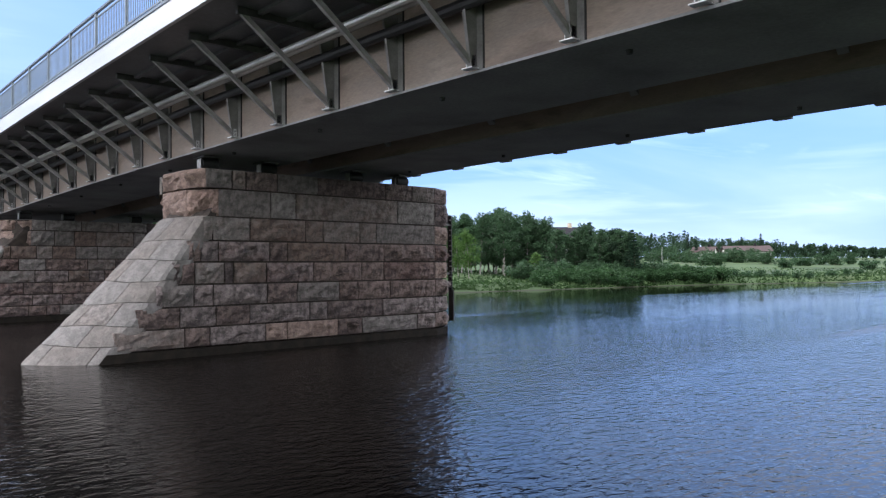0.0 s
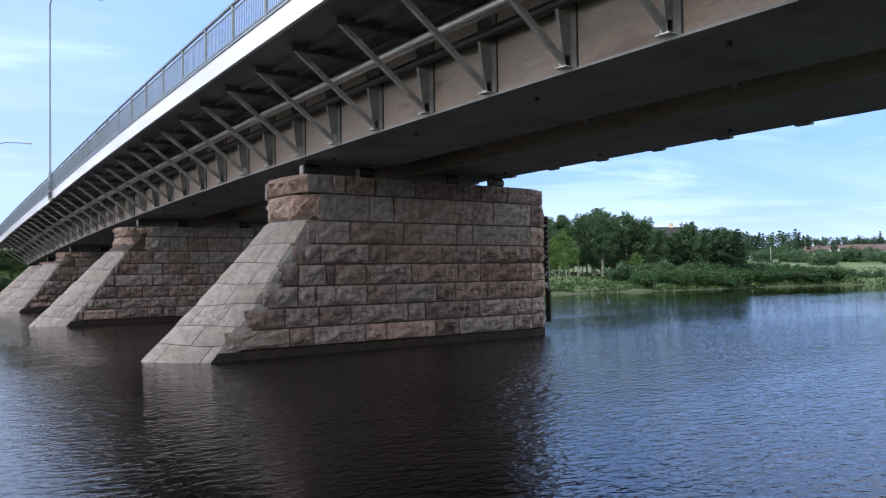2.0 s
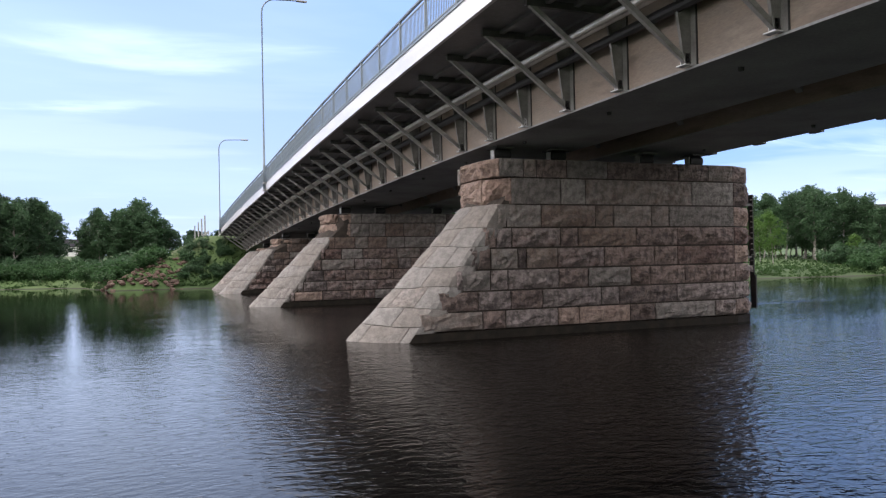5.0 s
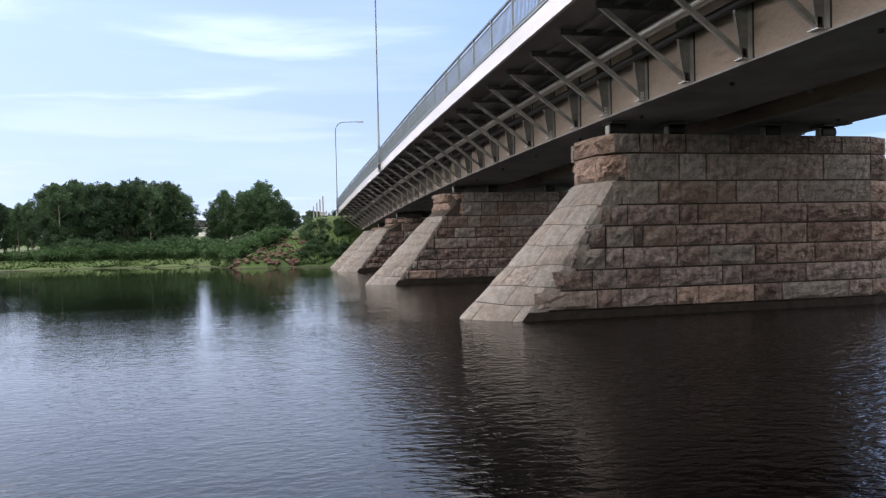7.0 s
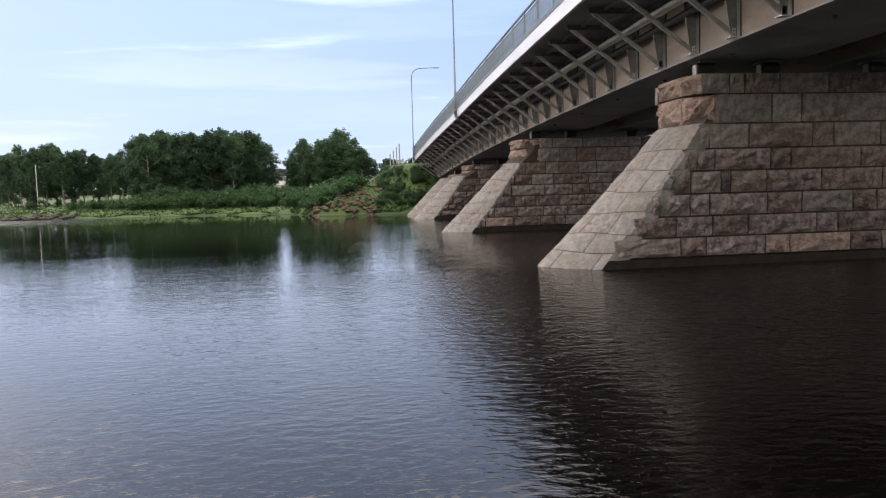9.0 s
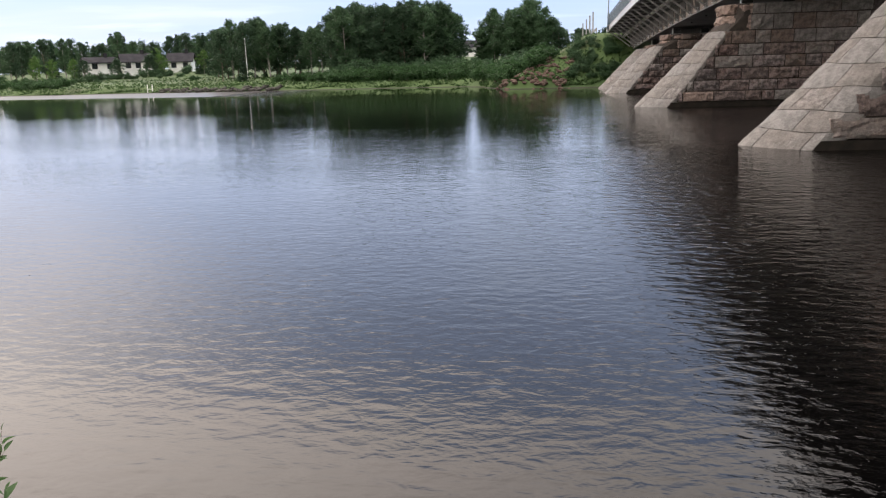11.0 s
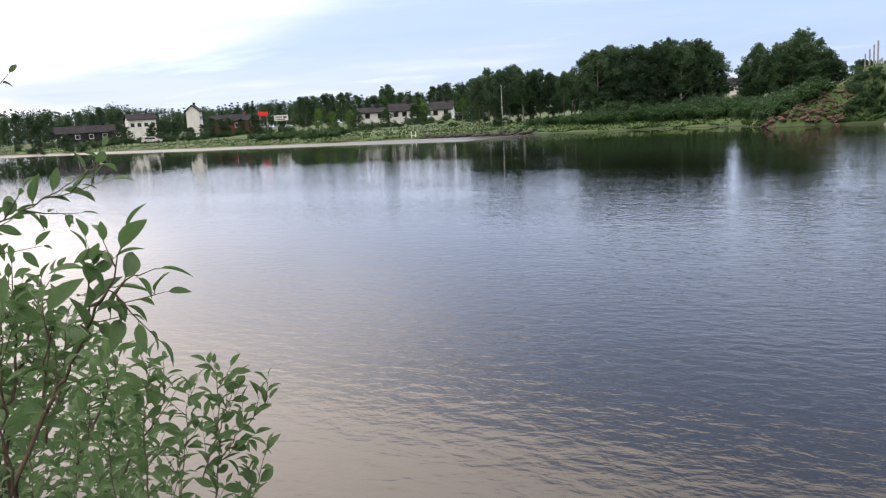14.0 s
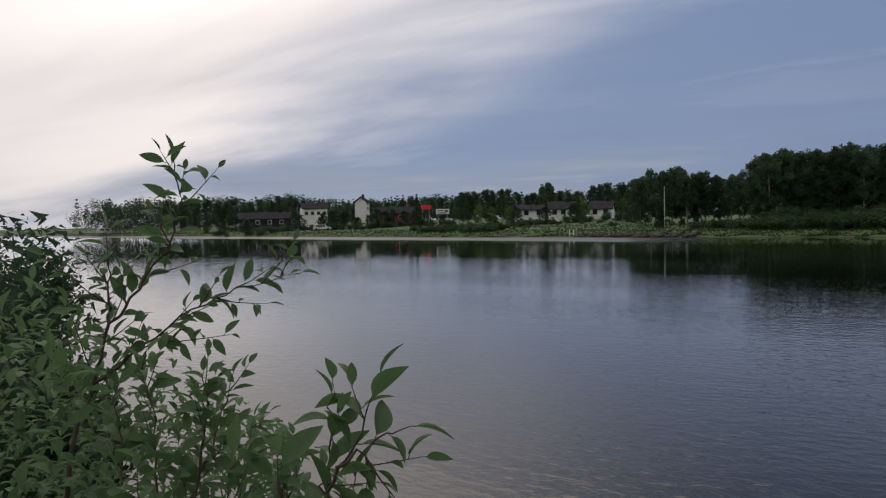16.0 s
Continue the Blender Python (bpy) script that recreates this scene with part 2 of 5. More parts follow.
red_boards = material("red_ochre_boards", [(0.17, 0.035, 0.025), (0.25, 0.055, 0.04)], scale=1, rough=0.85, bump=0.3, stretch=(6, 6, 1))
roof_dark = material("dark_roof_tiles", [(0.022, 0.022, 0.026), (0.05, 0.048, 0.054)], scale=1, rough=0.95, bump=0.3, spec=0.1)
roof_red = material("red_brown_roof_tiles", [(0.056, 0.038, 0.036), (0.093, 0.060, 0.058)], scale=1, rough=0.8, bump=0.3)
window_dark = material("dark_window", [(0.015, 0.018, 0.022), (0.03, 0.035, 0.04)], rough=0.15, bump=0)
sign_red = material("red_sign_face", [(0.70, 0.015, 0.015), (0.80, 0.03, 0.03)], rough=0.4, bump=0)
car_paint = material("silver_car_paint", [(0.5, 0.5, 0.5), (0.62, 0.62, 0.62)], rough=0.3, bump=0, metal=0.5)
bark = material("grey_brown_bark", [(0.07, 0.055, 0.04), (0.16, 0.13, 0.10)], scale=6, rough=0.9, bump=0.5, stretch=(1, 1, 0.25))
birch_bark = material("birch_bark", [(0.08, 0.07, 0.06), (0.26, 0.245, 0.22), (0.36, 0.34, 0.31)], scale=5, rough=0.85, bump=0.3, stretch=(0.6, 0.6, 2.5))
twig_bark = material("twig_bark", [(0.05, 0.035, 0.025), (0.11, 0.075, 0.05)], scale=20, rough=0.8, bump=0.2)
leaf_birch = leafy("birch_leaves", [(0.041, 0.083, 0.043), (0.061, 0.115, 0.055), (0.082, 0.149, 0.065)])
leaf_dark = leafy("dark_leaves", [(0.030, 0.058, 0.033), (0.044, 0.085, 0.045), (0.064, 0.113, 0.055)])
leaf_spruce = leafy("spruce_needles", [(0.018, 0.043, 0.025), (0.036, 0.072, 0.036)])
leaf_bush = leafy("bank_bush_leaves", [(0.027, 0.063, 0.024), (0.044, 0.097, 0.034), (0.071, 0.135, 0.048)])
leaf_light = leafy("young_birch_leaves", [(0.067, 0.133, 0.032), (0.106, 0.194, 0.043)])
leaf_willow = leafy("willow_leaves", [(0.060, 0.116, 0.053), (0.096, 0.171, 0.070), (0.138, 0.226, 0.098), (0.180, 0.287, 0.105)], scale=30)
grass_mat = leafy("grass_blades", [(0.065, 0.143, 0.033), (0.117, 0.221, 0.052), (0.182, 0.260, 0.078)])
dark_rock = material("dark_river_stone", [(0.022, 0.021, 0.018), (0.05, 0.046, 0.040), (0.075, 0.068, 0.060)], scale=3, rough=0.9, bump=0.6, random_by="object", spread=0.4, fine=20)
meadow_mat = leafy("rough_meadow_grass", [(0.027, 0.058, 0.019), (0.041, 0.083, 0.025), (0.064, 0.104, 0.038)])
rock_mat = material("rubble_rock", [(0.053, 0.033, 0.025), (0.105, 0.065, 0.049), (0.136, 0.094, 0.074)], scale=3, rough=0.9, bump=0.6, random_by="object", spread=0.3, fine=20)


def ground_material():
    m = material("bank_soil_and_grass", [(0.026, 0.050, 0.012), (0.044, 0.083, 0.020), (0.068, 0.115, 0.030), (0.052, 0.070, 0.026)], scale=0.08, rough=0.95, bump=0.6, fine=1.5)
    n, l = m.node_tree.nodes, m.node_tree.links
    b = n["Principled BSDF"]
    grass = b.inputs["Base Color"].links[0].from_socket
    geo = n.new("ShaderNodeNewGeometry")
    sepz = n.new("ShaderNodeSeparateXYZ")
    l.new(geo.outputs["Position"], sepz.inputs[0])
    band = n.new("ShaderNodeMapRange")
    band.inputs["From Min"].default_value, band.inputs["From Max"].default_value = 0.02, 0.10
    l.new(sepz.outputs["Z"], band.inputs["Value"])
    mx = n.new("ShaderNodeMix")
    mx.data_type = "RGBA"
    l.new(band.outputs[0], mx.inputs["Factor"])
    mx.inputs["A"].default_value = (0.030, 0.030, 0.018, 1)
    l.new(grass, mx.inputs["B"])
    l.new(mx.outputs["Result"], b.inputs["Base Color"])
    return m


def water_material():
    m = bpy.data.materials.new("dark_river_water")
    m.use_nodes = True
    n, l = m.node_tree.nodes, m.node_tree.links
    b = n["Principled BSDF"]
    b.inputs["Base Color"].default_value = (0.0014, 0.0013, 0.0013, 1)
    b.inputs["Roughness"].default_value = 0.03
    b.inputs["IOR"].default_value = 1.333
    tc = n.new("ShaderNodeTexCoord")

    def waves(scale, stretch, turn, detail):
        mp = n.new("ShaderNodeMapping")
        mp.inputs["Scale"].default_value = stretch
        mp.inputs["Rotation"].default_value = (0, 0, radians(turn))
        l.new(tc.outputs["Object"], mp.inputs[0])
        t = n.new("ShaderNodeTexNoise")
        t.inputs["Scale"].default_value, t.inputs["Detail"].default_value, t.inputs["Distortion"].default_value = scale, detail, 0.3
        l.new(mp.outputs[0], t.inputs["Vector"])
        return t.outputs["Fac"]

    def mth(op, a, c):
        q = n.new("ShaderNodeMath")
        q.operation = op
        for i, s in enumerate((a, c)):
            if isinstance(s, (int, float)):
                q.inputs[i].default_value = s
            else:
                l.new(s, q.inputs[i])
        return q.outputs[0]

    ripple = waves(WATER_RIPPLE[0], (0.6, 1.0, 1), 28, 3)
    swell = waves(WATER_SWELL[0], (0.5, 1.0, 1), -12, 2)
    gust = waves(0.05, (0.35, 1.4, 1), 10, 3)
    gate = n.new("ShaderNodeMapRange")
    gate.inputs["From Min"].default_value, gate.inputs["From Max"].default_value = 0.4, 0.62
    gate.inputs["To Min"].default_value, gate.inputs["To Max"].default_value = 0.45, 1.5
    l.new(gust, gate.inputs["Value"])
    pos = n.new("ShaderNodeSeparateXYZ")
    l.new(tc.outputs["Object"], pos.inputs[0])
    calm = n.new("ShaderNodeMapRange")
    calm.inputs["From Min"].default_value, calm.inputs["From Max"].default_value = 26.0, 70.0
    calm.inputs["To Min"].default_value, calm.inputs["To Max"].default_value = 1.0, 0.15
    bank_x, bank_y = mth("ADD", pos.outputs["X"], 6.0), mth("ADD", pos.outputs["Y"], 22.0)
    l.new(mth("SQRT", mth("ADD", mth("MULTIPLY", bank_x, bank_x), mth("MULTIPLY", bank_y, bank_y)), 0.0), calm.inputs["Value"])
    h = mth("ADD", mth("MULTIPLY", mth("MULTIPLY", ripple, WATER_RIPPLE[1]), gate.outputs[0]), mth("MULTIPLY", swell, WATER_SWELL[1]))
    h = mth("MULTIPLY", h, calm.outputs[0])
    still = n.new("ShaderNodeMapRange")
    still.inputs["From Min"].default_value, still.inputs["From Max"].default_value = -6.0, 3.0
    still.inputs["To Min"].default_value, still.inputs["To Max"].default_value = 0.45, 2.1
    l.new(pos.outputs["X"], still.inputs["Value"])
    h = mth("MULTIPLY", h, still.outputs[0])
    # a wind-ruffled strip under the far bank, upstream
    off = mth("ABSOLUTE", mth("SUBTRACT", mth("ADD", pos.outputs["Y"], mth("MULTIPLY", pos.outputs["X"], 0.30)), 52.0), 0.0)
    strip = n.new("ShaderNodeMapRange")
    strip.inputs["From Min"].default_value, strip.inputs["From Max"].default_value = 9.5, 8.0
    l.new(mth("ADD", off, mth("MULTIPLY", mth("SUBTRACT", gust, 0.5), 10.0)), strip.inputs["Value"])
    reach = n.new("ShaderNodeMapRange")
    reach.inputs["From Min"].default_value, reach.inputs["From Max"].default_value = -24.0, -44.0
    l.new(pos.outputs["X"], reach.inputs["Value"])
    ruffled = mth("MULTIPLY", strip.outputs[0], reach.outputs[0])
    # thin current streaks downstream of the piers
    streak = waves(0.22, (0.09, 1.0, 1), 14, 4)
    thin = n.new("ShaderNodeMapRange")
    thin.inputs["From Min"].default_value, thin.inputs["From Max"].default_value = 0.56, 0.66
    l.new(streak, thin.inputs["Value"])
    down = n.new("ShaderNodeMapRange")
    down.inputs["From Min"].default_value, down.inputs["From Max"].default_value = 14.0, 24.0
    l.new(pos.outputs["X"], down.inputs["Value"])
    ruffled = mth("MAXIMUM", ruffled, mth("MULTIPLY", mth("MULTIPLY", thin.outputs[0], down.outputs[0]), 0.6))
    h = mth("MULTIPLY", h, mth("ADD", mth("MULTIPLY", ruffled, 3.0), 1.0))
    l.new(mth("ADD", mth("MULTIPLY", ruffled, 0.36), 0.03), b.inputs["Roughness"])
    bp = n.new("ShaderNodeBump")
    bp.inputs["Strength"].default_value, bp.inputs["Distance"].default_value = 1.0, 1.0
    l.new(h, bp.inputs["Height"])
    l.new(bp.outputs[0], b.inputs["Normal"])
    return m


WATER_RIPPLE, WATER_SWELL = (7.0, 0.0155), (1.3, 0.015)
water_mat = water_material()
ground_mat = ground_material()

# ---- mesh helpers


def mesh_from(name, bm, mat, smooth=False):
    me = bpy.data.meshes.new(name)
    bm.to_mesh(me)
    bm.free()
    me.materials.append(mat)
    if smooth:
        me.polygons.foreach_set("use_smooth", [True] * len(me.polygons))
    return me


def part(name, bm, mat, parent=None, label="", smooth=False):
    ob = new(name, mesh_from(name, bm, mat, smooth) if isinstance(bm, bmesh.types.BMesh) else bm)
    if parent is not None:
        ob.parent = parent
    if label:
        ob["label"] = label
    return ob


def empty(name, m=None):
    ob = new(name)
    ob.empty_display_size = 0.2
    if m is not None:
        ob.matrix_basis = m
    return ob


def box(bm, x0, y0, z0, x1, y1, z1, bevel=0.0):
    r = bmesh.ops.create_cube(bm, size=1.0, matrix=Matrix.LocRotScale(((x0 + x1) / 2, (y0 + y1) / 2, (z0 + z1) / 2), None, (abs(x1 - x0), abs(y1 - y0), abs(z1 - z0))))
    if bevel:
        edges = list({e for v in r["verts"] for e in v.link_edges})
        bmesh.ops.bevel(bm, geom=edges, offset=bevel, segments=1, affect="EDGES")
    return bm


def rod(bm, a, b, r0, r1=None, sides=8):
    """A tapered round bar between two points."""
    a, b = Vector(a), Vector(b)
    d = b - a
    turn = d.to_track_quat("Z", "Y").to_matrix().to_4x4()
    bmesh.ops.create_cone(bm, cap_ends=True, segments=sides, radius1=r0, radius2=r0 if r1 is None else r1, depth=d.length, matrix=Matrix.Translation((a + b) / 2) @ turn)
    return bm


def bar(bm, a, b, w, h):
    """A square bar between two points."""
    a, b = Vector(a), Vector(b)
    d = b - a
    turn = d.to_track_quat("Z", "Y").to_matrix().to_4x4()
    bmesh.ops.create_cube(bm, size=1.0, matrix=Matrix.Translation((a + b) / 2) @ turn @ Matrix.Diagonal((w, h, d.length, 1)))
    return bm


def lathe(bm, pts, sides=8):
    """A bent tapered tube through (point, radius) pairs."""
    rings = []
    for i, (p, r) in enumerate(pts):
        p = Vector(p)
        q = Vector(pts[min(i + 1, len(pts) - 1)][0]) - Vector(pts[max(i - 1, 0)][0])
        m = q.to_track_quat("Z", "Y").to_matrix()
        rings.append([bm.verts.new(p + m @ Vector((r * math.cos(a), r * math.sin(a), 0))) for a in (2 * math.pi * k / sides for k in range(sides))])
    for u, v in zip(rings, rings[1:]):
        for k in range(sides):
            bm.faces.new((u[k], u[(k + 1) % sides], v[(k + 1) % sides], v[k]))
    bm.faces.new(rings[-1])
    bm.faces.new(rings[0][::-1])
    return bm


# ---- terrain: one sheet with the river's bed in it, and the water
FAR = [(-900, 330), (-377, 175), (-179, 113), (-106, 89), (-71, 79), (-55, 77), (-40, 72), (-33, 71), (-20, 69.5), (-11, 66.5), (-7.5, 54), (0, 53), (12, 53), (30, 44), (44, 31), (57, 28.5), (74, 27), (86, 24.5), (113, 14), (250, -30), (900, -200)]
NEAR = [(-900, 60), (-300, 56), (-120, 22), (-40, -7.5), (-22, -15.3), (-14, -19.0), (-9, -21.0), (-6, -21.3), (0, -22.7), (15, -24), (60, -45), (300, -220), (900, -600)]


def line_at(pts, x):
    return float(np.interp(x, [p[0] for p in pts], [p[1] for p in pts]))


def smooth(a, b, v):
    t = min(max((v - a) / (b - a), 0), 1)
    return t * t * (3 - 2 * t)


def deck_x(y):
    return 0.018 * y


def deck_z(y):
    """The underside of the girders: a long, gentle crest."""
    return 6.05 - 0.000416 * (y + 19) ** 2


def height(x, y):
    """The ground's height: river bed, banks, and the embankment at the bridge's far end."""
    far = (y - line_at(FAR, x)) * 0.75
    near = (line_at(NEAR, x) - y) * 0.9
    d = max(far, near)
    if d < 0:
        return max(-1.2, 0.35 * d)
    bumps = noise.noise(Vector((x * 0.05, y * 0.05, 0))) * 0.4 + noise.noise(Vector((x * 0.3, y * 0.3, 3))) * 0.12
    if near > far:
        z = 0.55 * smooth(0, 2.0, d) + 0.10 * d * smooth(1, 30, d)
        return z + bumps * 0.4 * smooth(0, 3, d) if d < 100 else 8 + bumps
    z = 0.7 * smooth(0, 1.6, d) + (0.046 - 0.016 * smooth(60, 110, -x)) * min(d, 80) + 0.012 * max(min(d, 400) - 80, 0)
    z += bumps * smooth(0, 8, d)
    # the road's embankment at the far end of the bridge
    side = abs(x - 8.5 - deck_x(y))
    top = deck_z(min(y, 62)) + 1.9 - 0.02 * max(y - 62, 0)
    bank = top - max(side - 8.5, 0) * 0.62
    bank = min(bank, (y - 53.0) * 0.55 + 0.1 if side < 20 else bank)
    return max(z, bank) if y > 51 else z


def grid_axis(lo, hi, fine_lo, fine_hi, step, grow):
    v = list(np.arange(fine_lo, fine_hi + step / 2, step))
    s = step
    while v[-1] < hi:
        s *= grow
        v.append(v[-1] + s)
    s = step
    while v[0] > lo:
        s *= grow
        v.insert(0, v[0] - s)
    return v


def terrain():
    xs, ys = grid_axis(-2500, 2500, -60, 110, 1.6, 1.07), grid_axis(-2500, 2500, -30, 110, 1.3, 1.07)
    verts = [(x, y, height(x, y)) for y in ys for x in xs]
    w = len(xs)
    faces = [(j * w + i, j * w + i + 1, (j + 1) * w + i + 1, (j + 1) * w + i) for j in range(len(ys) - 1) for i in range(w - 1)]
    me = bpy.data.meshes.new("ground")
    me.from_pydata(verts, [], faces)
    me.materials.append(ground_mat)
    me.polygons.foreach_set("use_smooth", [True] * len(me.polygons))
    tagged(new("ground", me), "grassy river banks sloping down to the water", "ground", kind="structure")
    me = bpy.data.meshes.new("water")
    me.from_pydata([(-2400, -2400, 0), (2400, -2400, 0), (2400, 2400, 0), (-2400, 2400, 0)], [], [(0, 1, 2, 3)])
    me.materials.append(water_mat)
    tagged(new("water", me), "dark rippled river water mirroring the evening sky", "water", kind="structure")


terrain()

# ---- the bridge
SPAN = [(0.0, 0.0), (0.0, 20.0), (0.5, 39.2), (1.0, 49.5)]      # noses of the piers
Y0, Y1 = -27.0, 62.0
STEP = 2.26
FEET = [-3.7 + STEP * k for k in range(-10, 29)]


def flare(y):
    """How far the deck's upstream edge stands in from its line: it opens slowly along the bridge."""
    return 0.0155 * min(y, 30.0) - 0.15


def sweep(profile, y0=Y0, y1=Y1, step=STEP, dz=0.0, edge_side=False):
    """A closed x-z outline drawn along the bridge, x and z counted from the deck's line."""
    bm = bmesh.new()
    n = max(int(round((y1 - y0) / step)), 1)
    rings = []
    for k in range(n + 1):
        y = y0 + (y1 - y0) * k / n
        rings.append([bm.verts.new((deck_x(y) + x + (flare(y) if edge_side and x < 3 else 0), y, deck_z(y) + z + dz)) for x, z in profile])
    m = len(profile)
    for a, b in zip(rings, rings[1:]):
        for k in range(m):
            bm.faces.new((a[k], a[(k + 1) % m], b[(k + 1) % m], b[k]))
    bm.faces.new(rings[0])
    bm.faces.new(rings[-1][::-1])
    bmesh.ops.recalc_face_normals(bm, faces=bm.faces)
    return bm


def rect(x0, z0, x1, z1):
    return [(x0, z0), (x1, z0), (x1, z1), (x0, z1)]


G1, G2, TOP = (4.3, 7.6), (9.55, 12.85), 1.80
EDGE = 1.53


def bridge():
    top = empty("road_bridge")
    tagged(top, "steel box-girder road bridge with tan webs and cantilever brackets", "bridge")
    for x0, x1 in (G1, G2):
        g = part("box_girder", sweep(rect(x0, 0.02, x1, TOP)), web_paint, top, "weathered tan box girder")
        part("soffit_plate", sweep(rect(x0 - 0.05, -0.03, x1 + 0.05, 0.016)), soffit_paint, g, "sooty bottom flange")
    part("deck_slab", sweep([(EDGE + 0.1, TOP + 0.06), (14.9 + 0.5, TOP + 0.06), (15.4, TOP + 0.5), (EDGE + 0.1, TOP + 0.5)], edge_side=True), deck_under, top, "dark steel deck seen from below")
    part("fascia", sweep(rect(EDGE, TOP + 0.04, EDGE + 0.096, TOP + 0.56), edge_side=True), fascia_steel, top, "pale steel edge fascia")
    part("fascia_lip", sweep(rect(EDGE - 0.03, TOP + 0.54, EDGE + 0.16, TOP + 0.60), edge_side=True), rail_paint, top)
    for x in (2.35, 3.05, 3.75):
        part("deck_rib", sweep(rect(x, TOP - 0.02, x + 0.12, TOP + 0.057)), deck_under, top)
    for x, z, r in ((3.35, 1.33, 0.075), (3.58, 1.36, 0.075), (3.98, 1.16, 0.11)):
        part("service_pipe", sweep([(x + r * math.cos(a), z + r * math.sin(a)) for a in (k * math.pi / 5 for k in range(10))]), pipe_metal if r < 0.1 else rubber, top, "thin bright service pipe" if r < 0.1 else "thick dark service pipe")
    # a bracket, built once at the origin and shared
    strut = bmesh.new()
    bar(strut, (4.18, 0, 0.14), (1.95, 0, TOP - 0.02), 0.09, 0.11)
    strut = mesh_from("strut", strut, strut_steel)
    beam = bmesh.new()
    box(beam, 1.9, -0.05, TOP - 0.10, 4.297, 0.05, TOP + 0.055)
    beam = mesh_from("cross_beam", beam, dark_steel)
    stiff = bmesh.new()
    pts = [(4.297, 0.05), (4.13, 0.05), (4.06, 0.30), (3.87, TOP - 0.2), (4.297, TOP - 0.2)]
    lo = [stiff.verts.new((x, -0.075, z)) for x, z in pts]
    hi = [stiff.verts.new((x, -0.055, z)) for x, z in pts]
    stiff.faces.new(lo)
    stiff.faces.new(hi[::-1])
    for k in range(5):
        stiff.faces.new((lo[k], hi[k], hi[(k + 1) % 5], lo[(k + 1) % 5]))
    box(stiff, 4.265, -0.214, 0.03, 4.297, -0.076, TOP - 0.2)
    bar(stiff, (4.06, -0.065, 0.30), (3.87, -0.065, TOP - 0.2), 0.07, 0.02)
    bmesh.ops.recalc_face_normals(stiff, faces=stiff.faces)
    stiff = mesh_from("stiffener", stiff, stiff_paint)
    seam = bmesh.new()
    box(seam, 4.27, -0.24, 0.03, 4.297, -0.215, TOP - 0.01)
    seam = mesh_from("seam", seam, rubber)
    foot = bmesh.new()
    box(foot, 4.06, -0.15, 0.03, 4.234, 0.13, 0.055, 0.004)
    box(foot, 4.13, -0.075, 0.055, 4.234, -0.06, 0.27)
    box(foot, 4.13, 0.06, 0.055, 4.234, 0.075, 0.27)
    foot = mesh_from("foot_plate", foot, fascia_steel)
    bolts = []
    for z in (0.11, 0.2):
        bolt = bmesh.new()
        rod(bolt, (4.175, -0.078, z), (4.175, -0.09, z), 0.016, sides=6)
        bolts.append(mesh_from("bolt", bolt, rubber))
    for y in FEET:
        b = empty("bracket", pose(deck_x(y), y, deck_z(y)))
        b.parent = top
        for nm, me, lb in (("strut", strut, "galvanised diagonal strut"), ("cross_beam", beam, "dark cross beam"), ("stiffener", stiff, ""), ("seam", seam, ""), ("foot_plate", foot, "pale bolted foot plate"), ("bolt", bolts[0], ""), ("bolt", bolts[1], "")):
            part(nm, me, None, b, lb)
    # cross frames between the two girders
    frame_mesh = bmesh.new()
    pts = [(G1[1], 0.35), (G1[1], TOP - 0.05), (G2[0], TOP - 0.05), (G2[0], 0.35), (G2[0] - 0.7, 0.95), (G1[1] + 0.7, 0.95)]
    lo = [frame_mesh.verts.new((x, -0.1, z)) for x, z in pts]
    hi = [frame_mesh.verts.new((x, 0.1, z)) for x, z in pts]
    frame_mesh.faces.new(lo)
    frame_mesh.faces.new(hi[::-1])
    for k in range(6):
        frame_mesh.faces.new((lo[k], hi[k], hi[(k + 1) % 6], lo[(k + 1) % 6]))
    bmesh.ops.recalc_face_normals(frame_mesh, faces=frame_mesh.faces)
    frame_mesh = mesh_from("cross_frame", frame_mesh, soffit_paint)
    for y in FEET[::2]:
        c = part("cross_frame", frame_mesh, None, top, "dark cross frame between the girders")
        c.matrix_basis = pose(deck_x(y), y, deck_z(y))
    lug = bmesh.new()
    box(lug, -0.12, -0.22, -0.05, 0.06, 0.22, 0.03, 0.02)
    lug = mesh_from("drip_lug", lug, soffit_paint)
    drain = bmesh.new()
    rod(drain, (0, 0, -0.07), (0, 0, 0.0), 0.05, 0.06)
    drain = mesh_from("drain_spout", drain, rubber)
    for k, y in enumerate(FEET):
        l = part("drip_lug", lug, None, top)
        l.matrix_basis = pose(deck_x(y) + 12.93, y + 0.3, deck_z(y) - 0.03)
        if k % 2:
            for x in (5.1, 11.9):
                d = part("drain_spout", drain, None, top, "short black drain spout")
                d.matrix_basis = pose(deck_x(y) + x, y - 0.5, deck_z(y) - 0.03)
    return top


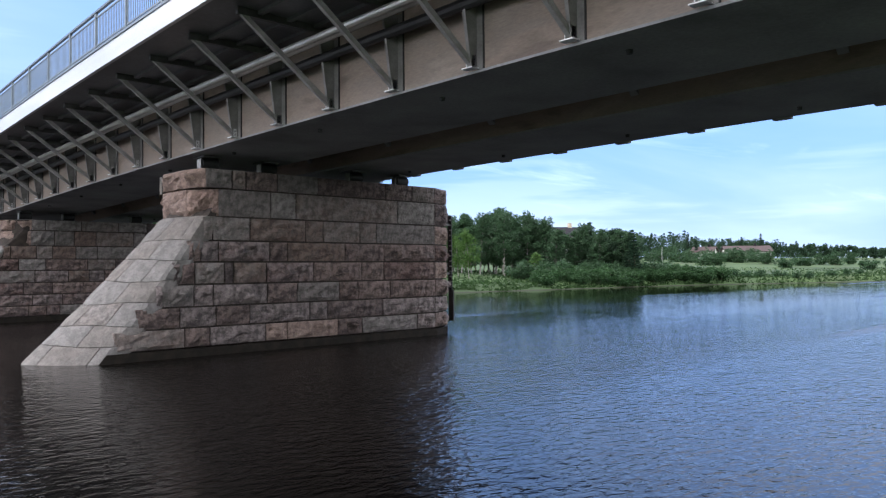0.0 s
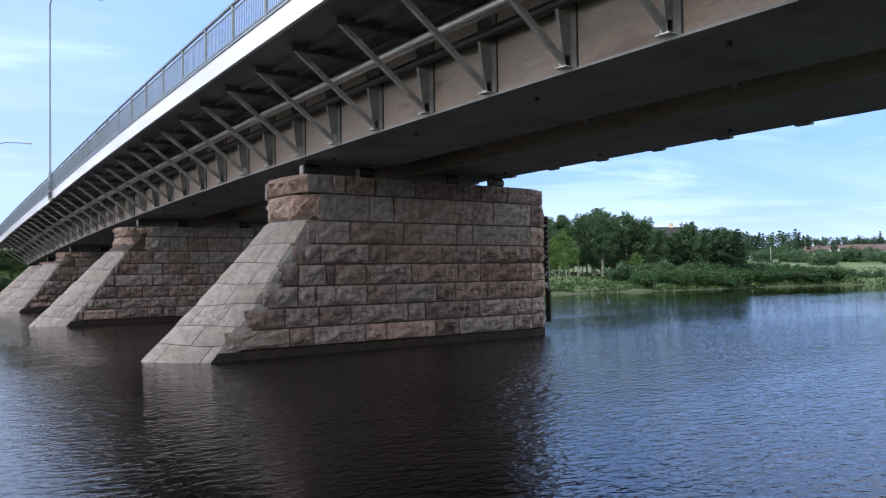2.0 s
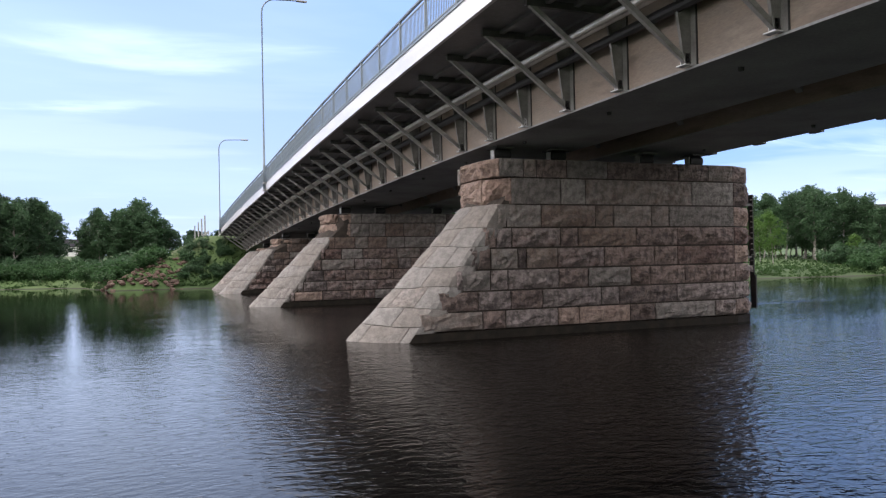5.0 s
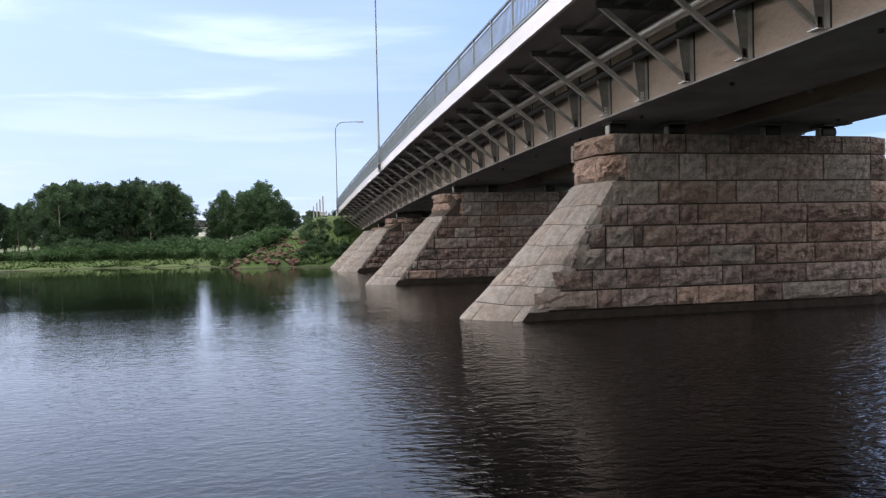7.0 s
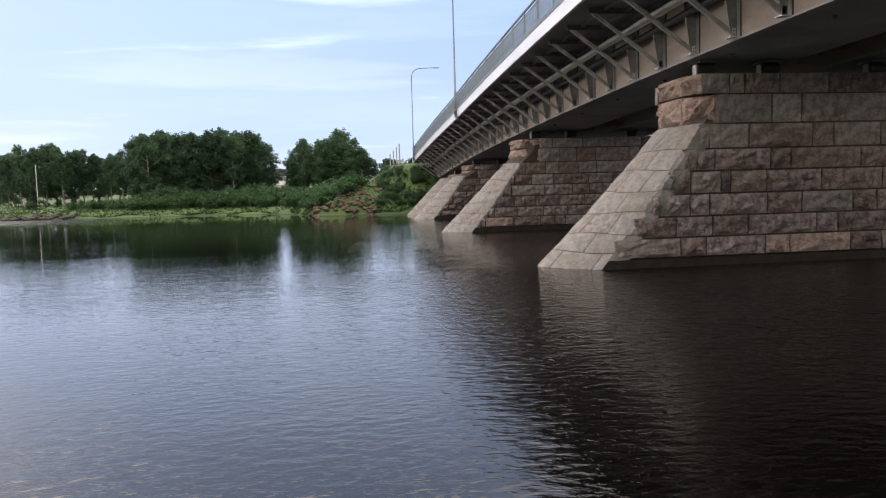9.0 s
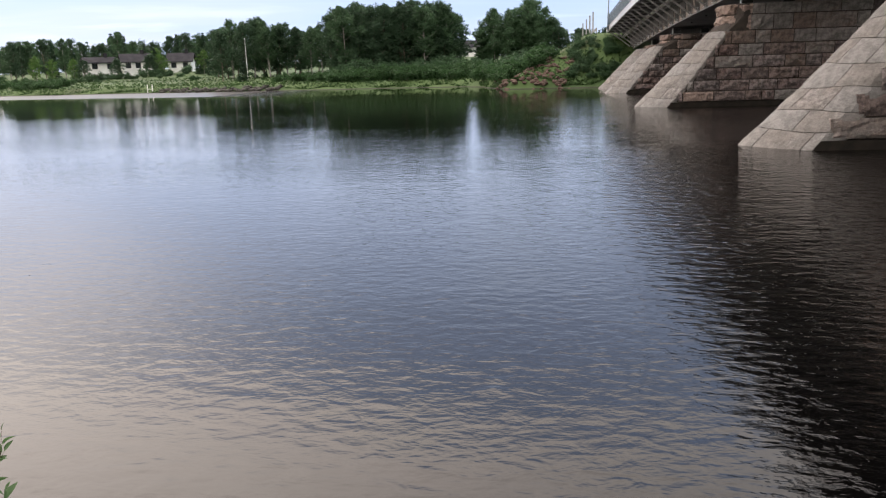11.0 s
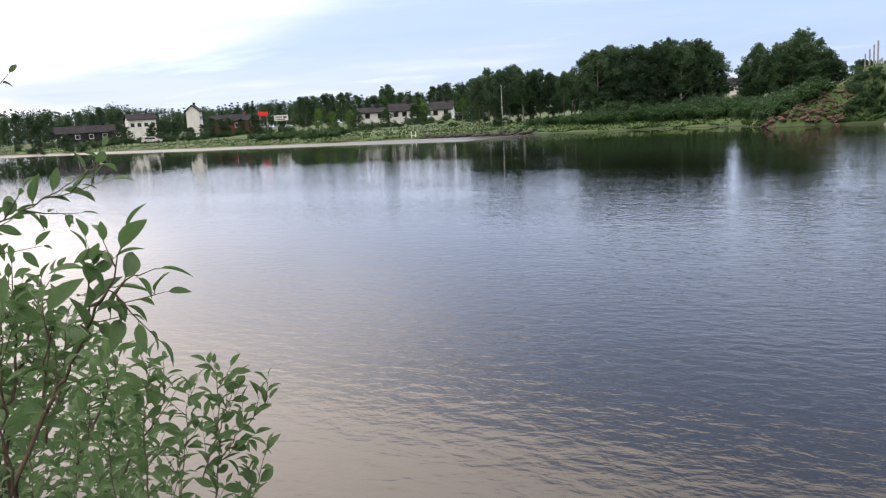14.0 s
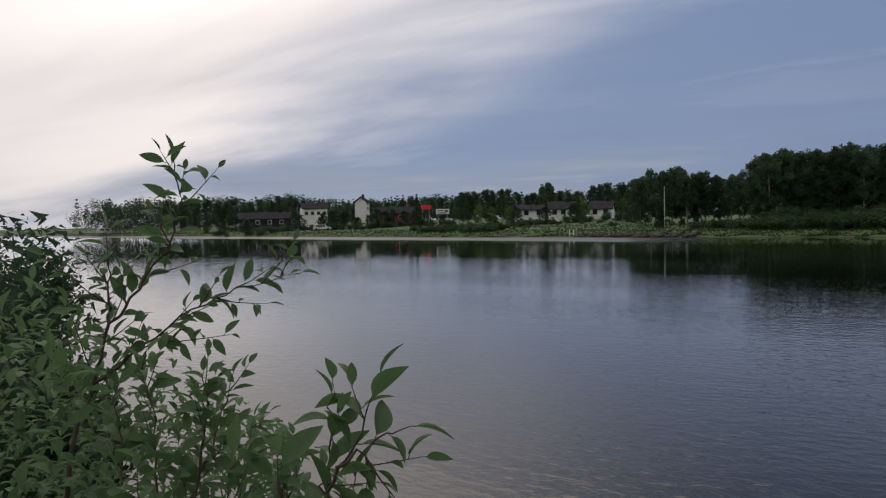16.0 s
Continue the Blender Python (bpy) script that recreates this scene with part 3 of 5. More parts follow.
def railing():
    top = empty("bridge_railing")
    tagged(top, "blue-grey steel railing with upright bars on the bridge edge", "railing")
    x, base = EDGE + 0.06, TOP + 0.60
    part("top_rail", sweep([(x - 0.04, base + 1.0), (x + 0.04, base + 1.0), (x + 0.045, base + 1.05), (x, base + 1.075), (x - 0.045, base + 1.05)], edge_side=True), rail_paint, top)
    part("upper_rail", sweep(rect(x - 0.015, base + 0.86, x + 0.015, base + 0.90), edge_side=True), rail_paint, top)
    part("lower_rail", sweep(rect(x - 0.015, base + 0.10, x + 0.015, base + 0.14), edge_side=True), rail_paint, top)
    post = bmesh.new()
    box(post, -0.035, -0.045, 0.0, 0.035, 0.045, 1.0, 0.008)
    box(post, -0.06, -0.08, 0.0, 0.06, 0.08, 0.02)
    post = mesh_from("post", post, rail_paint)
    one = bmesh.new()
    box(one, -0.009, -0.009, 0.142, 0.009, 0.009, 0.858)
    one = mesh_from("baluster", one, rail_paint)
    rest = bmesh.new()
    n = int((Y1 - Y0) / STEP)
    for k in range(n):
        y = FEET[0] + 0.15 + k * STEP
        if y < Y0:
            continue
        p = part("post", post, None, top)
        p.matrix_basis = pose(deck_x(y) + flare(y) + x, y, deck_z(y) + base)
        for i in range(1, 19):
            yb = y + STEP * i / 19
            if -8 < yb < 24:
                b = part("baluster", one, None, top)
                b.matrix_basis = pose(deck_x(yb) + flare(yb) + x, yb, deck_z(yb) + base)
            elif yb < Y1:
                zb = deck_z(yb) + base
                box(rest, deck_x(yb) + flare(yb) + x - 0.009, yb - 0.009, zb + 0.142, deck_x(yb) + flare(yb) + x + 0.009, yb + 0.009, zb + 0.858)
    tagged(part("railing_infill", rest, rail_paint, top), kind="stuff")



def street_lamp(y, tall=11.9):
    z = deck_z(y) + TOP + 0.1
    top = empty("street_lamp", pose(deck_x(y) + flare(y) + EDGE - 0.12, y, z))
    tagged(top, "slender galvanised street lamp bent over the road", "street lamp", group="lamps along the bridge")
    bm = bmesh.new()
    bend = [((0.9 * (1 - math.cos(a)), 0, tall - 0.9 + 0.9 * math.sin(a)), 0.045) for a in (k * math.pi / 12 for k in range(1, 7))]
    lathe(bm, [((0, 0, -0.05), 0.095), ((0, 0, 1.6), 0.09), ((0, 0, 1.62), 0.07), ((0, 0, tall - 0.9), 0.05)] + bend + [((2.3, 0, tall + 0.06), 0.038)], 10)
    part("pole", bm, rail_paint, top, smooth=True)
    bm = bmesh.new()
    box(bm, 2.25, -0.12, tall, 2.95, 0.12, tall + 0.11, 0.035)
    part("lamp_head", bm, strut_steel, top, "flat grey lantern head")
    bm = bmesh.new()
    box(bm, -0.1, -0.14, -0.12, 0.12, 0.14, 0.0, 0.01)
    box(bm, -0.1, -0.14, 0.35, 0.17, 0.14, 0.45, 0.01)
    part("mounting_clamp", bm, strut_steel, top)


bridge()
railing()
street_lamp(27.7, 12.35)
street_lamp(58.9, 9.5)

# ---- the granite piers
HALF = 1.6
LEVELS = [0.26, 0.81, 1.39, 2.01, 2.64, 3.25, 3.94, 4.75, 5.33]
JOINTS = [
    [1.75, 3.73, 4.5, 6.32, 7.08, 9.01, 10.01, 12.5],
    [2.33, 3.59, 4.69, 5.78, 7.91, 8.6, 10.91],
    [3.1, 4.01, 4.6, 6.38, 7.45, 9.07, 9.84, 11.24],
    [3.6, 4.03, 4.95, 5.24, 6.35, 8.06, 10.0, 10.96],
    [4.22, 4.76, 6.47, 7.1, 9.31, 10.97],
    [4.59, 5.79, 7.76, 8.43, 9.93, 10.64],
    [4.75, 6.5, 7.41, 11.6],
    [4.35, 5.2, 5.66, 6.74, 8.25, 11.06, 12.31],
]
TAIL = 13.4


def rock_block(w, d, h, seed, rough=0.05, nx=8, nz=5):
    """A rock-faced stone: a box whose front (towards -y) swells and is broken, its arrises worn."""
    bm = bmesh.new()
    rows = []
    for j in range(nz + 1):
        row = []
        for i in range(nx + 1):
            u, v = i / nx, j / nz
            rim = min(1, 3.2 * min(u, 1 - u, (v if v < 0.5 else 1 - v)) + 0.0)
            p = Vector((u * w * 2.2, v * h * 2.2, seed * 7.31))
            out = rough * rim * (0.7 + 1.5 * noise.noise(p * 1.5) + 0.7 * noise.noise(p * 3.7)) + 0.014 * noise.noise(p * 8)
            jx = 0.012 * noise.noise(Vector((seed * 3.1, j * 1.3, i)))
            row.append(bm.verts.new(((u - 0.5) * w + jx, -max(out, -0.02) - 0.012 * (1 if rim > 0 else 0), v * h)))
        rows.append(row)
    for a, b in zip(rows, rows[1:]):
        for k in range(nx):
            bm.faces.new((a[k], a[k + 1], b[k + 1], b[k]))
    ring = rows[0] + [r[-1] for r in rows[1:]] + rows[-1][-2::-1] + [r[0] for r in rows[-2:0:-1]]
    back = [bm.verts.new((v.co.x, d, v.co.z)) for v in ring]
    for k in range(len(ring)):
        q = (k + 1) % len(ring)
        bm.faces.new((ring[q], ring[k], back[k], back[q]))
    return bm


def ridge(z):
    return 0.985 * z


def shoulder(z):
    return 1.42 + 0.82 * z - 0.02 * z * z


def nose_outline(z, s):
    """The cutwater's outline at a height: s runs from -1 (near face) over 0 (ridge) to 1."""
    if abs(s) > 1:
        return shoulder(z) + (abs(s) - 1) * 1.5, math.copysign(HALF, s)
    a = abs(s) ** 1.25
    y = HALF * math.copysign(abs(s) ** 0.85, s)
    return ridge(z) + (shoulder(z) - ridge(z)) * a, y


def pier(px, py, top_z, joints, seed, detail=True):
    rnd = random.Random(seed)
    drop = 5.33 - top_z
    levels = [z * (top_z - 0.26) / (5.33 - 0.26) + 0.26 * (1 - (top_z - 0.26) / (5.33 - 0.26)) for z in LEVELS]
    top = empty("bridge_pier", pose(px, py, 0))
    tagged(top, "red-brown granite ashlar bridge pier with a pale sloping cutwater", "pier", group="bridge piers in the river")
    # dark core behind the joints

    def slab(bm, z0, z1, inset, nose=0.0):
        ring0, ring1 = [], []
        for z, ring in ((z0, ring0), (z1, ring1)):
            for k in range(-6, 7):
                if z <= levels[6] + 0.01:
                    x, y = nose_outline(z, k / 6)
                else:
                    a = k / 6 * math.pi / 2
                    x, y = 4.28 + 0.8 * (1 - math.cos(a)), HALF * math.sin(a)
                ring.append((x + inset + nose * (1 - (abs(k) / 6) ** 3), y * (1 - inset / HALF), z))
            for k in range(7):
                a = math.pi / 2 - k / 6 * math.pi
                ring.append((TAIL + (1.26 if inset > 0 else 1.45) * math.cos(a) - inset * max(math.cos(a), 0), (HALF - inset) * math.sin(a), z))
        a, b = [bm.verts.new(c) for c in ring0], [bm.verts.new(c) for c in ring1]
        for k in range(len(a)):
            q = (k + 1) % len(a)
            bm.faces.new((a[k], a[q], b[q], b[k]))
        bm.faces.new(a[::-1])
        bm.faces.new(b)

    for z0, z1 in zip(levels, levels[1:]):
        bm = bmesh.new()
        slab(bm, z0 + 0.001, min(z1, levels[-1] - 0.03) - 0.001, 0.05)
        part("core_course", bm, mortar, top)
    bm = bmesh.new()
    slab(bm, -1.4, 0.24, -0.07, 1.2)
    part("plinth", bm, wet_stone, top, "wet dark footing at the waterline")
    gap = 0.025
    k = 0
    for c, (z0, z1) in enumerate(zip(levels, levels[1:])):
        xs = list(joints[c]) if joints else []
        if not joints:
            x = (shoulder(z0) + 0.25 if c < 6 else 4.9) + rnd.uniform(0, 0.5)
            xs = [max(x, 1.9)]
            while xs[-1] < TAIL - 1.2:
                xs.append(xs[-1] + rnd.uniform(0.6, 2.0))
        if c < 6 and xs[0] - shoulder(z1) > 0.05:
            xs.insert(0, shoulder(z1) - 0.14)
        xs = [v for v in xs if v < TAIL - 0.3] + [TAIL]
        for side in (-1, 1):
            if side == 1 and not detail:
                continue
            for a, b in zip(xs, xs[1:]):
                k += 1
                rough = rnd.choice((0.10, 0.15, 0.20)) if c not in (5, 6, 7) or rnd.random() < 0.3 else 0.04
                mat = granite_grey if c in (5, 6, 7) and rnd.random() < 0.75 else granite if rnd.random() < 0.85 else granite_grey
                if c == 0 and rnd.random() < 0.5:
                    mat = granite_red
                ob = part("block", rock_block(b - a - 2 * gap, 0.2, z1 - z0 - 2 * gap, k + seed * 50, rough), mat, top)
                ob.matrix_basis = pose((a + b) / 2, side * HALF, z0 + gap, 0, 0, 0 if side < 0 else 180)
        # the rounded tail
        n = 4 if c % 2 else 5
        for i in range(n):
            k += 1
            a0, a1 = -math.pi / 2 + math.pi * i / n, -math.pi / 2 + math.pi * (i + 1) / n
            am = (a0 + a1) / 2
            p0, p1 = (Vector((TAIL + 1.45 * math.cos(a), HALF * math.sin(a), 0)) for a in (a0, a1))
            w = (p1 - p0).length
            mid_p, dd = (p0 + p1) / 2, (p1 - p0)
            ob = part("block", rock_block(w - gap, 0.3, z1 - z0 - 2 * gap, k + seed * 50, 0.16, 6, 5), granite if rnd.random() < 0.7 else granite_red, top)
            ob.matrix_basis = pose(mid_p.x, mid_p.y, z0 + gap, 0, 0, math.degrees(math.atan2(dd.y, dd.x)))
        # the rounded head of the two upper courses
        if c >= 6:
            x_end = xs[0]
            n = 3
            for i in range(n):
                k += 1
                a0, a1 = (-math.pi / 2 + math.pi * (i + e) / n for e in (0, 1))
                p0, p1 = (Vector((5.0 - 1.0 * math.cos(a), HALF * math.sin(a), 0)) for a in (a1, a0))
                if i == 0:
                    p1 = Vector((x_end, -HALF, 0))
                dd, mid_p = p1 - p0, (p0 + p1) / 2
                ob = part("block", rock_block(dd.length - gap, 0.35, z1 - z0 - 2 * gap, k + seed * 50, 0.2, 8, 6), granite_red, top, "rounded pinkish end stone")
                ob.matrix_basis = pose(mid_p.x, mid_p.y, z0 + gap, 0, 0, math.degrees(math.atan2(dd.y, dd.x)))
    # the cutwater's large pale stones, laid along the slope
    bands = [-0.25, 0.45, 0.95, 1.55, 2.15, 2.75, 3.3, levels[6] - 0.004]
    lim = 1.32 if detail else 1.08
    for bnd, (z0, z1) in enumerate(zip(bands, bands[1:])):
        cuts = [-lim, -0.5 + 0.1 * rnd.uniform(-1, 1), 0.06 * rnd.uniform(-1, 1), 0.42 + 0.1 * rnd.uniform(-1, 1), lim] if bnd % 2 else [-lim, -0.75 + 0.1 * rnd.uniform(-1, 1), -0.2, 0.5, lim]
        for s0, s1 in zip(cuts, cuts[1:]):
            k += 1
            bm = bmesh.new()
            nu, nv = 7, 4
            rows = []
            for j in range(nv + 1):
                row = []
                for i in range(nu + 1):
                    s = s0 + 0.006 + (s1 - s0 - 0.012) * i / nu
                    za = z0 + 0.008 + (0.03 * math.sin(s * 4 + bnd * 1.7) if bnd > 0 else 0)
                    zc = z1 - 0.008 + (0.03 * math.sin(s * 4 + (bnd + 1) * 1.7) if bnd < len(bands) - 2 else 0)
                    z = za + (zc - za) * j / nv
                    x, y = nose_outline(max(z, -0.3), s)
                    out = 0.035 + 0.05 * noise.noise(Vector((x * 1.5 + seed, y * 1.5, z * 1.5))) - (0.014 if i in (0, nu) or j in (0, nv) else 0)
                    row.append(bm.verts.new((x - out * 0.8, y * (1 + out * 0.35), z + out * 0.5)))
                rows.append(row)
            for a, b in zip(rows, rows[1:]):
                for i in range(nu):
                    bm.faces.new((a[i], a[i + 1], b[i + 1], b[i]))
            ring = rows[0] + [r[-1] for r in rows[1:]] + rows[-1][-2::-1] + [r[0] for r in rows[-2:0:-1]]
            back = [bm.verts.new(v.co + Vector((0.16, -v.co.y * 0.08, -0.06))) for v in ring]
            for i in range(len(ring)):
                q = (i + 1) % len(ring)
                bm.faces.new((ring[q], ring[i], back[i], back[q]))
            bmesh.ops.recalc_face_normals(bm, faces=bm.faces)
            part("cutwater_stone", bm, granite_pale if rnd.random() < 0.93 else granite_grey, top, "pale smooth cutwater stone")
    # coping: a flat bed of mortar on top
    return top


def bearing(x, y, z, h):
    top = empty("bearing", pose(x, y, z))
    tagged(top, "dark cylindrical roller bearing between pier and girder", "bearing", group="bearings on the piers")
    for z0, z1 in ((0.0, 0.05), (h - 0.06, h - 0.005)):
        bm = bmesh.new()
        box(bm, -0.3, -0.35, z0, 0.3, 0.35, z1, 0.006)
        part("plate", bm, dark_steel, top)
    bm = bmesh.new()
    rod(bm, (-0.26, -0.05, h / 2), (0.26, -0.05, h / 2), (h - 0.11) / 2, sides=16)
    part("roller", bm, rubber, top, smooth=False)
    bm = bmesh.new()
    box(bm, -0.32, -0.17, 0.08, -0.28, 0.07, h - 0.1, 0.01)
    part("end_bracket", bm, strut_steel, top, "pale end bracket")


for i, (px, py) in enumerate(SPAN):
    top_z = deck_z(py) - 0.46
    pier(px, py, top_z, JOINTS if i == 0 else None, 11 + i, detail=(i == 0))
    for x in (4.85, 6.85, 10.3, 12.4):
        bearing(deck_x(py) + x, py - 0.75, top_z - 0.03, deck_z(py) - 0.03 - top_z + 0.03)

# the far abutment and the one behind the camera's shoulder


def abutment(y, dy, label):
    z = deck_z(y)
    bm = bmesh.new()
    box(bm, 2.6 + deck_x(y), y, -1.0, 14.6 + deck_x(y), y + dy, z - 0.08)
    top = part("abutment", bm, mortar)
    tagged(top, label, "abutment", kind="structure")
    if dy > 0:
        rnd = random.Random(5)
        k = 0
        zz = 0.3
        while zz < z - 0.6:
            x = 2.6
            while x < 14.0:
                w = rnd.uniform(0.7, 1.6)
                ob = part("block", rock_block(w - 0.02, 0.1, 0.56, 900 + k, 0.06, 3, 3), granite if rnd.random() < 0.7 else granite_red, top)
                ob.matrix_basis = pose(deck_x(y) + x + w / 2, y - 0.01, zz)
                x += w
                k += 1
            zz += 0.58


abutment(60.5, 3.0, "granite block abutment under the far bridge end")
abutment(-27.0, -3.0, "concrete abutment of the near bridge end")

# ---- vegetation


def clump(verts, faces, centre, radius, count, size, rnd, flat=0.8, droop=0.0):
    """Small leaf sprays strewn through a ball."""
    for _ in range(count):
        d = Vector((rnd.gauss(0, 1), rnd.gauss(0, 1), rnd.gauss(0, 1)))
        d.normalize()
        p = centre + Vector((d.x, d.y, d.z * flat)) * radius * (rnd.random() ** 0.45)
        a = Vector((rnd.gauss(0, 1), rnd.gauss(0, 1), rnd.gauss(0, 0.6) - droop))
        a.normalize()
        b = a.cross(Vector((rnd.gauss(0, 1), rnd.gauss(0, 1), rnd.gauss(0, 1))))
        if b.length < 0.01:
            continue
        b.normalize()
        s = size * rnd.uniform(0.6, 1.4)
        i = len(verts)
        verts += [p - a * s + b * s * 0.35, p + a * s, p - a * s * 0.6 - b * s * 0.5]
        faces.append((i, i + 1, i + 2))


TALL = {}


def tree_thing(name, label, tall, crown, leaf, bark_mat, seed, sprays=1500, size=0.28, shape="round", trunks=1, bare=0.2):
    rnd = random.Random(seed)
    top = empty(name, pose(0, 0, -400))
    tagged(top, label, "tree", group="trees on the river banks")
    TALL[top.name] = tall
    wood = bmesh.new()
    verts, faces = [], []
    ends = []
    for t in range(trunks):
        bx, by = (rnd.uniform(-0.8, 0.8), rnd.uniform(-0.8, 0.8)) if trunks > 1 else (0, 0)
        lean = Vector((rnd.uniform(-0.07, 0.07), rnd.uniform(-0.07, 0.07), 1))
        h = tall * (rnd.uniform(0.78, 0.98) if t else 0.96)
        pts = [(Vector((bx, by, -0.3)) + lean * h * f + Vector((0.2 * math.sin(f * 5 + t), 0.2 * math.cos(f * 4 + t), 0)) * f, tall * 0.011 * (1 - 0.85 * f)) for f in (0, 0.2, 0.4, 0.6, 0.8, 0.97)]
        lathe(wood, pts, 6)
        if shape == "spruce":
            n = 18
            for k in range(n):
                f = 0.07 + 0.92 * k / n
                c = pts[0][0] + lean * h * f
                r = crown * (1.03 - f) ** 0.85 * rnd.uniform(0.8, 1.12)
                for q in range(7):
                    a = q * 2 * math.pi / 7 + k
                    e = c + Vector((math.cos(a) * r, math.sin(a) * r, -0.3 * r)) * rnd.uniform(0.75, 1.1)
                    clump(verts, faces, c.lerp(e, 0.62), r * 0.42, max(int(sprays / n / 7), 3), size, rnd, 0.3, 0.5)
            continue
        limbs = 22 // trunks + 6
        for k in range(limbs):
            f = bare + (0.96 - bare) * k / limbs
            base = pts[0][0] + lean * h * f
            a = k * 2.4 + rnd.random()
            u = (f - bare) / (1 - bare)
            reach = crown * (0.35 + 0.65 * math.sin(math.pi * (0.12 + 0.8 * u) ** 0.8)) * (1.0 - 0.55 * u * u) * rnd.uniform(0.6, 1.2)
            end = base + Vector((math.cos(a) * reach, math.sin(a) * reach, reach * rnd.uniform(0.35, 0.95)))
            rod(wood, base, end, tall * 0.003, tall * 0.0008, 4)
            for g in (0.4, 0.7, 1.0):
                ends.append((base.lerp(end, g) + Vector((rnd.gauss(0, 0.25), rnd.gauss(0, 0.25), rnd.uniform(-0.35, 0.4))), crown * rnd.choice((0.12, 0.17, 0.22, 0.3))))
        ends += [(pts[-1][0] + Vector((0, 0, 0.1)), crown * 0.1), (pts[-1][0] - Vector((0.1, 0, 0.6)), crown * 0.2), (pts[-1][0] - Vector((0, 0.1, 1.3)), crown * 0.28)]
    if ends:
        weight = sum(r * r for c, r in ends)
        for c, r in ends:
            clump(verts, faces, c, r * 1.15, int(sprays * r * r / weight) + 6, size, rnd, 1.0, 0.35)
    part("trunk", wood, bark_mat, top)
    me = bpy.data.meshes.new("crown")
    me.from_pydata(verts, [], faces)
    me.materials.append(leaf)
    part("crown", me, None, top)
    return top


def bush_thing(name, label, wide, tall, leaf, seed, sprays=1500, size=0.17):
    rnd = random.Random(seed)
    top = empty(name, pose(0, 0, -400))
    tagged(top, label, "bush", group="bushes along the banks")
    wood = bmesh.new()
    verts, faces = [], []
    for k in range(11):
        a = k * 0.9 + rnd.random()
        r = wide * rnd.uniform(0.08, 0.5)
        e = Vector((math.cos(a) * r, math.sin(a) * r, tall * rnd.uniform(0.4, 0.95) * (1.1 - r / wide)))
        rod(wood, (e.x * 0.2, e.y * 0.2, -0.2), e, 0.03, 0.008, 4)
        for g in (0.5, 0.95):
            clump(verts, faces, e * g, wide * rnd.uniform(0.12, 0.24), sprays // 22, size, rnd, tall / wide + 0.3, 0.0)
    part("branchwork", wood, bark, top)
    me = bpy.data.meshes.new("foliage")
    me.from_pydata(verts, [], faces)
    me.materials.append(leaf)
    part("foliage", me, None, top)
    return top


birches = [tree_thing("birch_tree", "airy birch tree with a pale trunk on the bank", 12.5, 2.5, leaf_birch, birch_bark, s, 5200, 0.195, trunks=1 + s % 2, bare=0.22) for s in (1, 2, 3, 13)]
darks = [tree_thing("broadleaf_tree", "dense dark green broadleaf tree on the bank", 13.2, 2.8, leaf_dark, bark, s, 6000, 0.20, bare=0.12) for s in (4, 5, 9, 14)]
spruces = [tree_thing("spruce_tree", "dark slender spruce tree", 12.5, 2.1, leaf_spruce, bark, s, 3000, 0.27, "spruce") for s in (6, 7)]
youngs = [tree_thing("young_birch_tree", "light green young birch on the grassy bank", 7.5, 1.7, leaf_light, birch_bark, s, 2000, 0.16, bare=0.22) for s in (8,)]
bushes = [bush_thing("bank_bush", "low green willow bush along the waterline", 3.4, 2.0, leaf_bush, s) for s in (21, 22, 23)]
dark_bushes = [bush_thing("bank_bush", "dark green shrub on the bank slope", 3.4, 2.3, leaf_birch, s) for s in (24, 25, 26)]
placed = random.Random(77)


def plant(kind, x, y, scale=1.0, tall=None):
    src = placed.choice(kind)
    s = scale * placed.uniform(0.85, 1.15) if tall is None else tall / TALL[src.name]
    ob = copy_thing(src, pose(x, y, height(x, y) - 0.05, 0, 0, placed.uniform(0, 360)))
    w = 1.0 if tall is None else max(1.0, (0.75 / s) ** 0.6)
    ob.scale = (s * w * placed.uniform(0.9, 1.1), s * w * placed.uniform(0.9, 1.1), s)
    return ob


def eye_at(yaw, dist):
    """A place on the ground at a bearing (degrees left of the bridge's direction) and distance from the bank where the camera stands."""
    a = radians(yaw)
    return -6.1 - math.sin(a) * dist, -22.6 + math.cos(a) * dist


def belt(kind, yaw0, yaw1, dist0, dist1, count, scale=1.0):
    floor = 0.1 if kind is bushes or kind is dark_bushes else 0.3
    for k in range(count):
        f = (k + placed.uniform(0.1, 0.9)) / count
        x, y = eye_at(yaw0 + (yaw1 - yaw0) * f, placed.uniform(dist0, dist1))
        if height(x, y) > floor:
            plant(kind, x, y, scale)


def shore(yaw):
    """How far the far waterline lies at a bearing."""
    d = 40.0
    while d < 500:
        x, y = eye_at(yaw, d)
        if y > line_at(FAR, x):
            break
        d += 1.0
    return d


def fringe(kind, yaw0, yaw1, back0, back1, count, scale=1.0):
    """Bushes that follow the waterline."""
    for k in range(count):
        a = yaw0 + (yaw1 - yaw0) * (k + placed.uniform(0.1, 0.9)) / count
        x, y = eye_at(a, shore(a) + placed.uniform(back0, back1))
        plant(kind, x, y, scale)


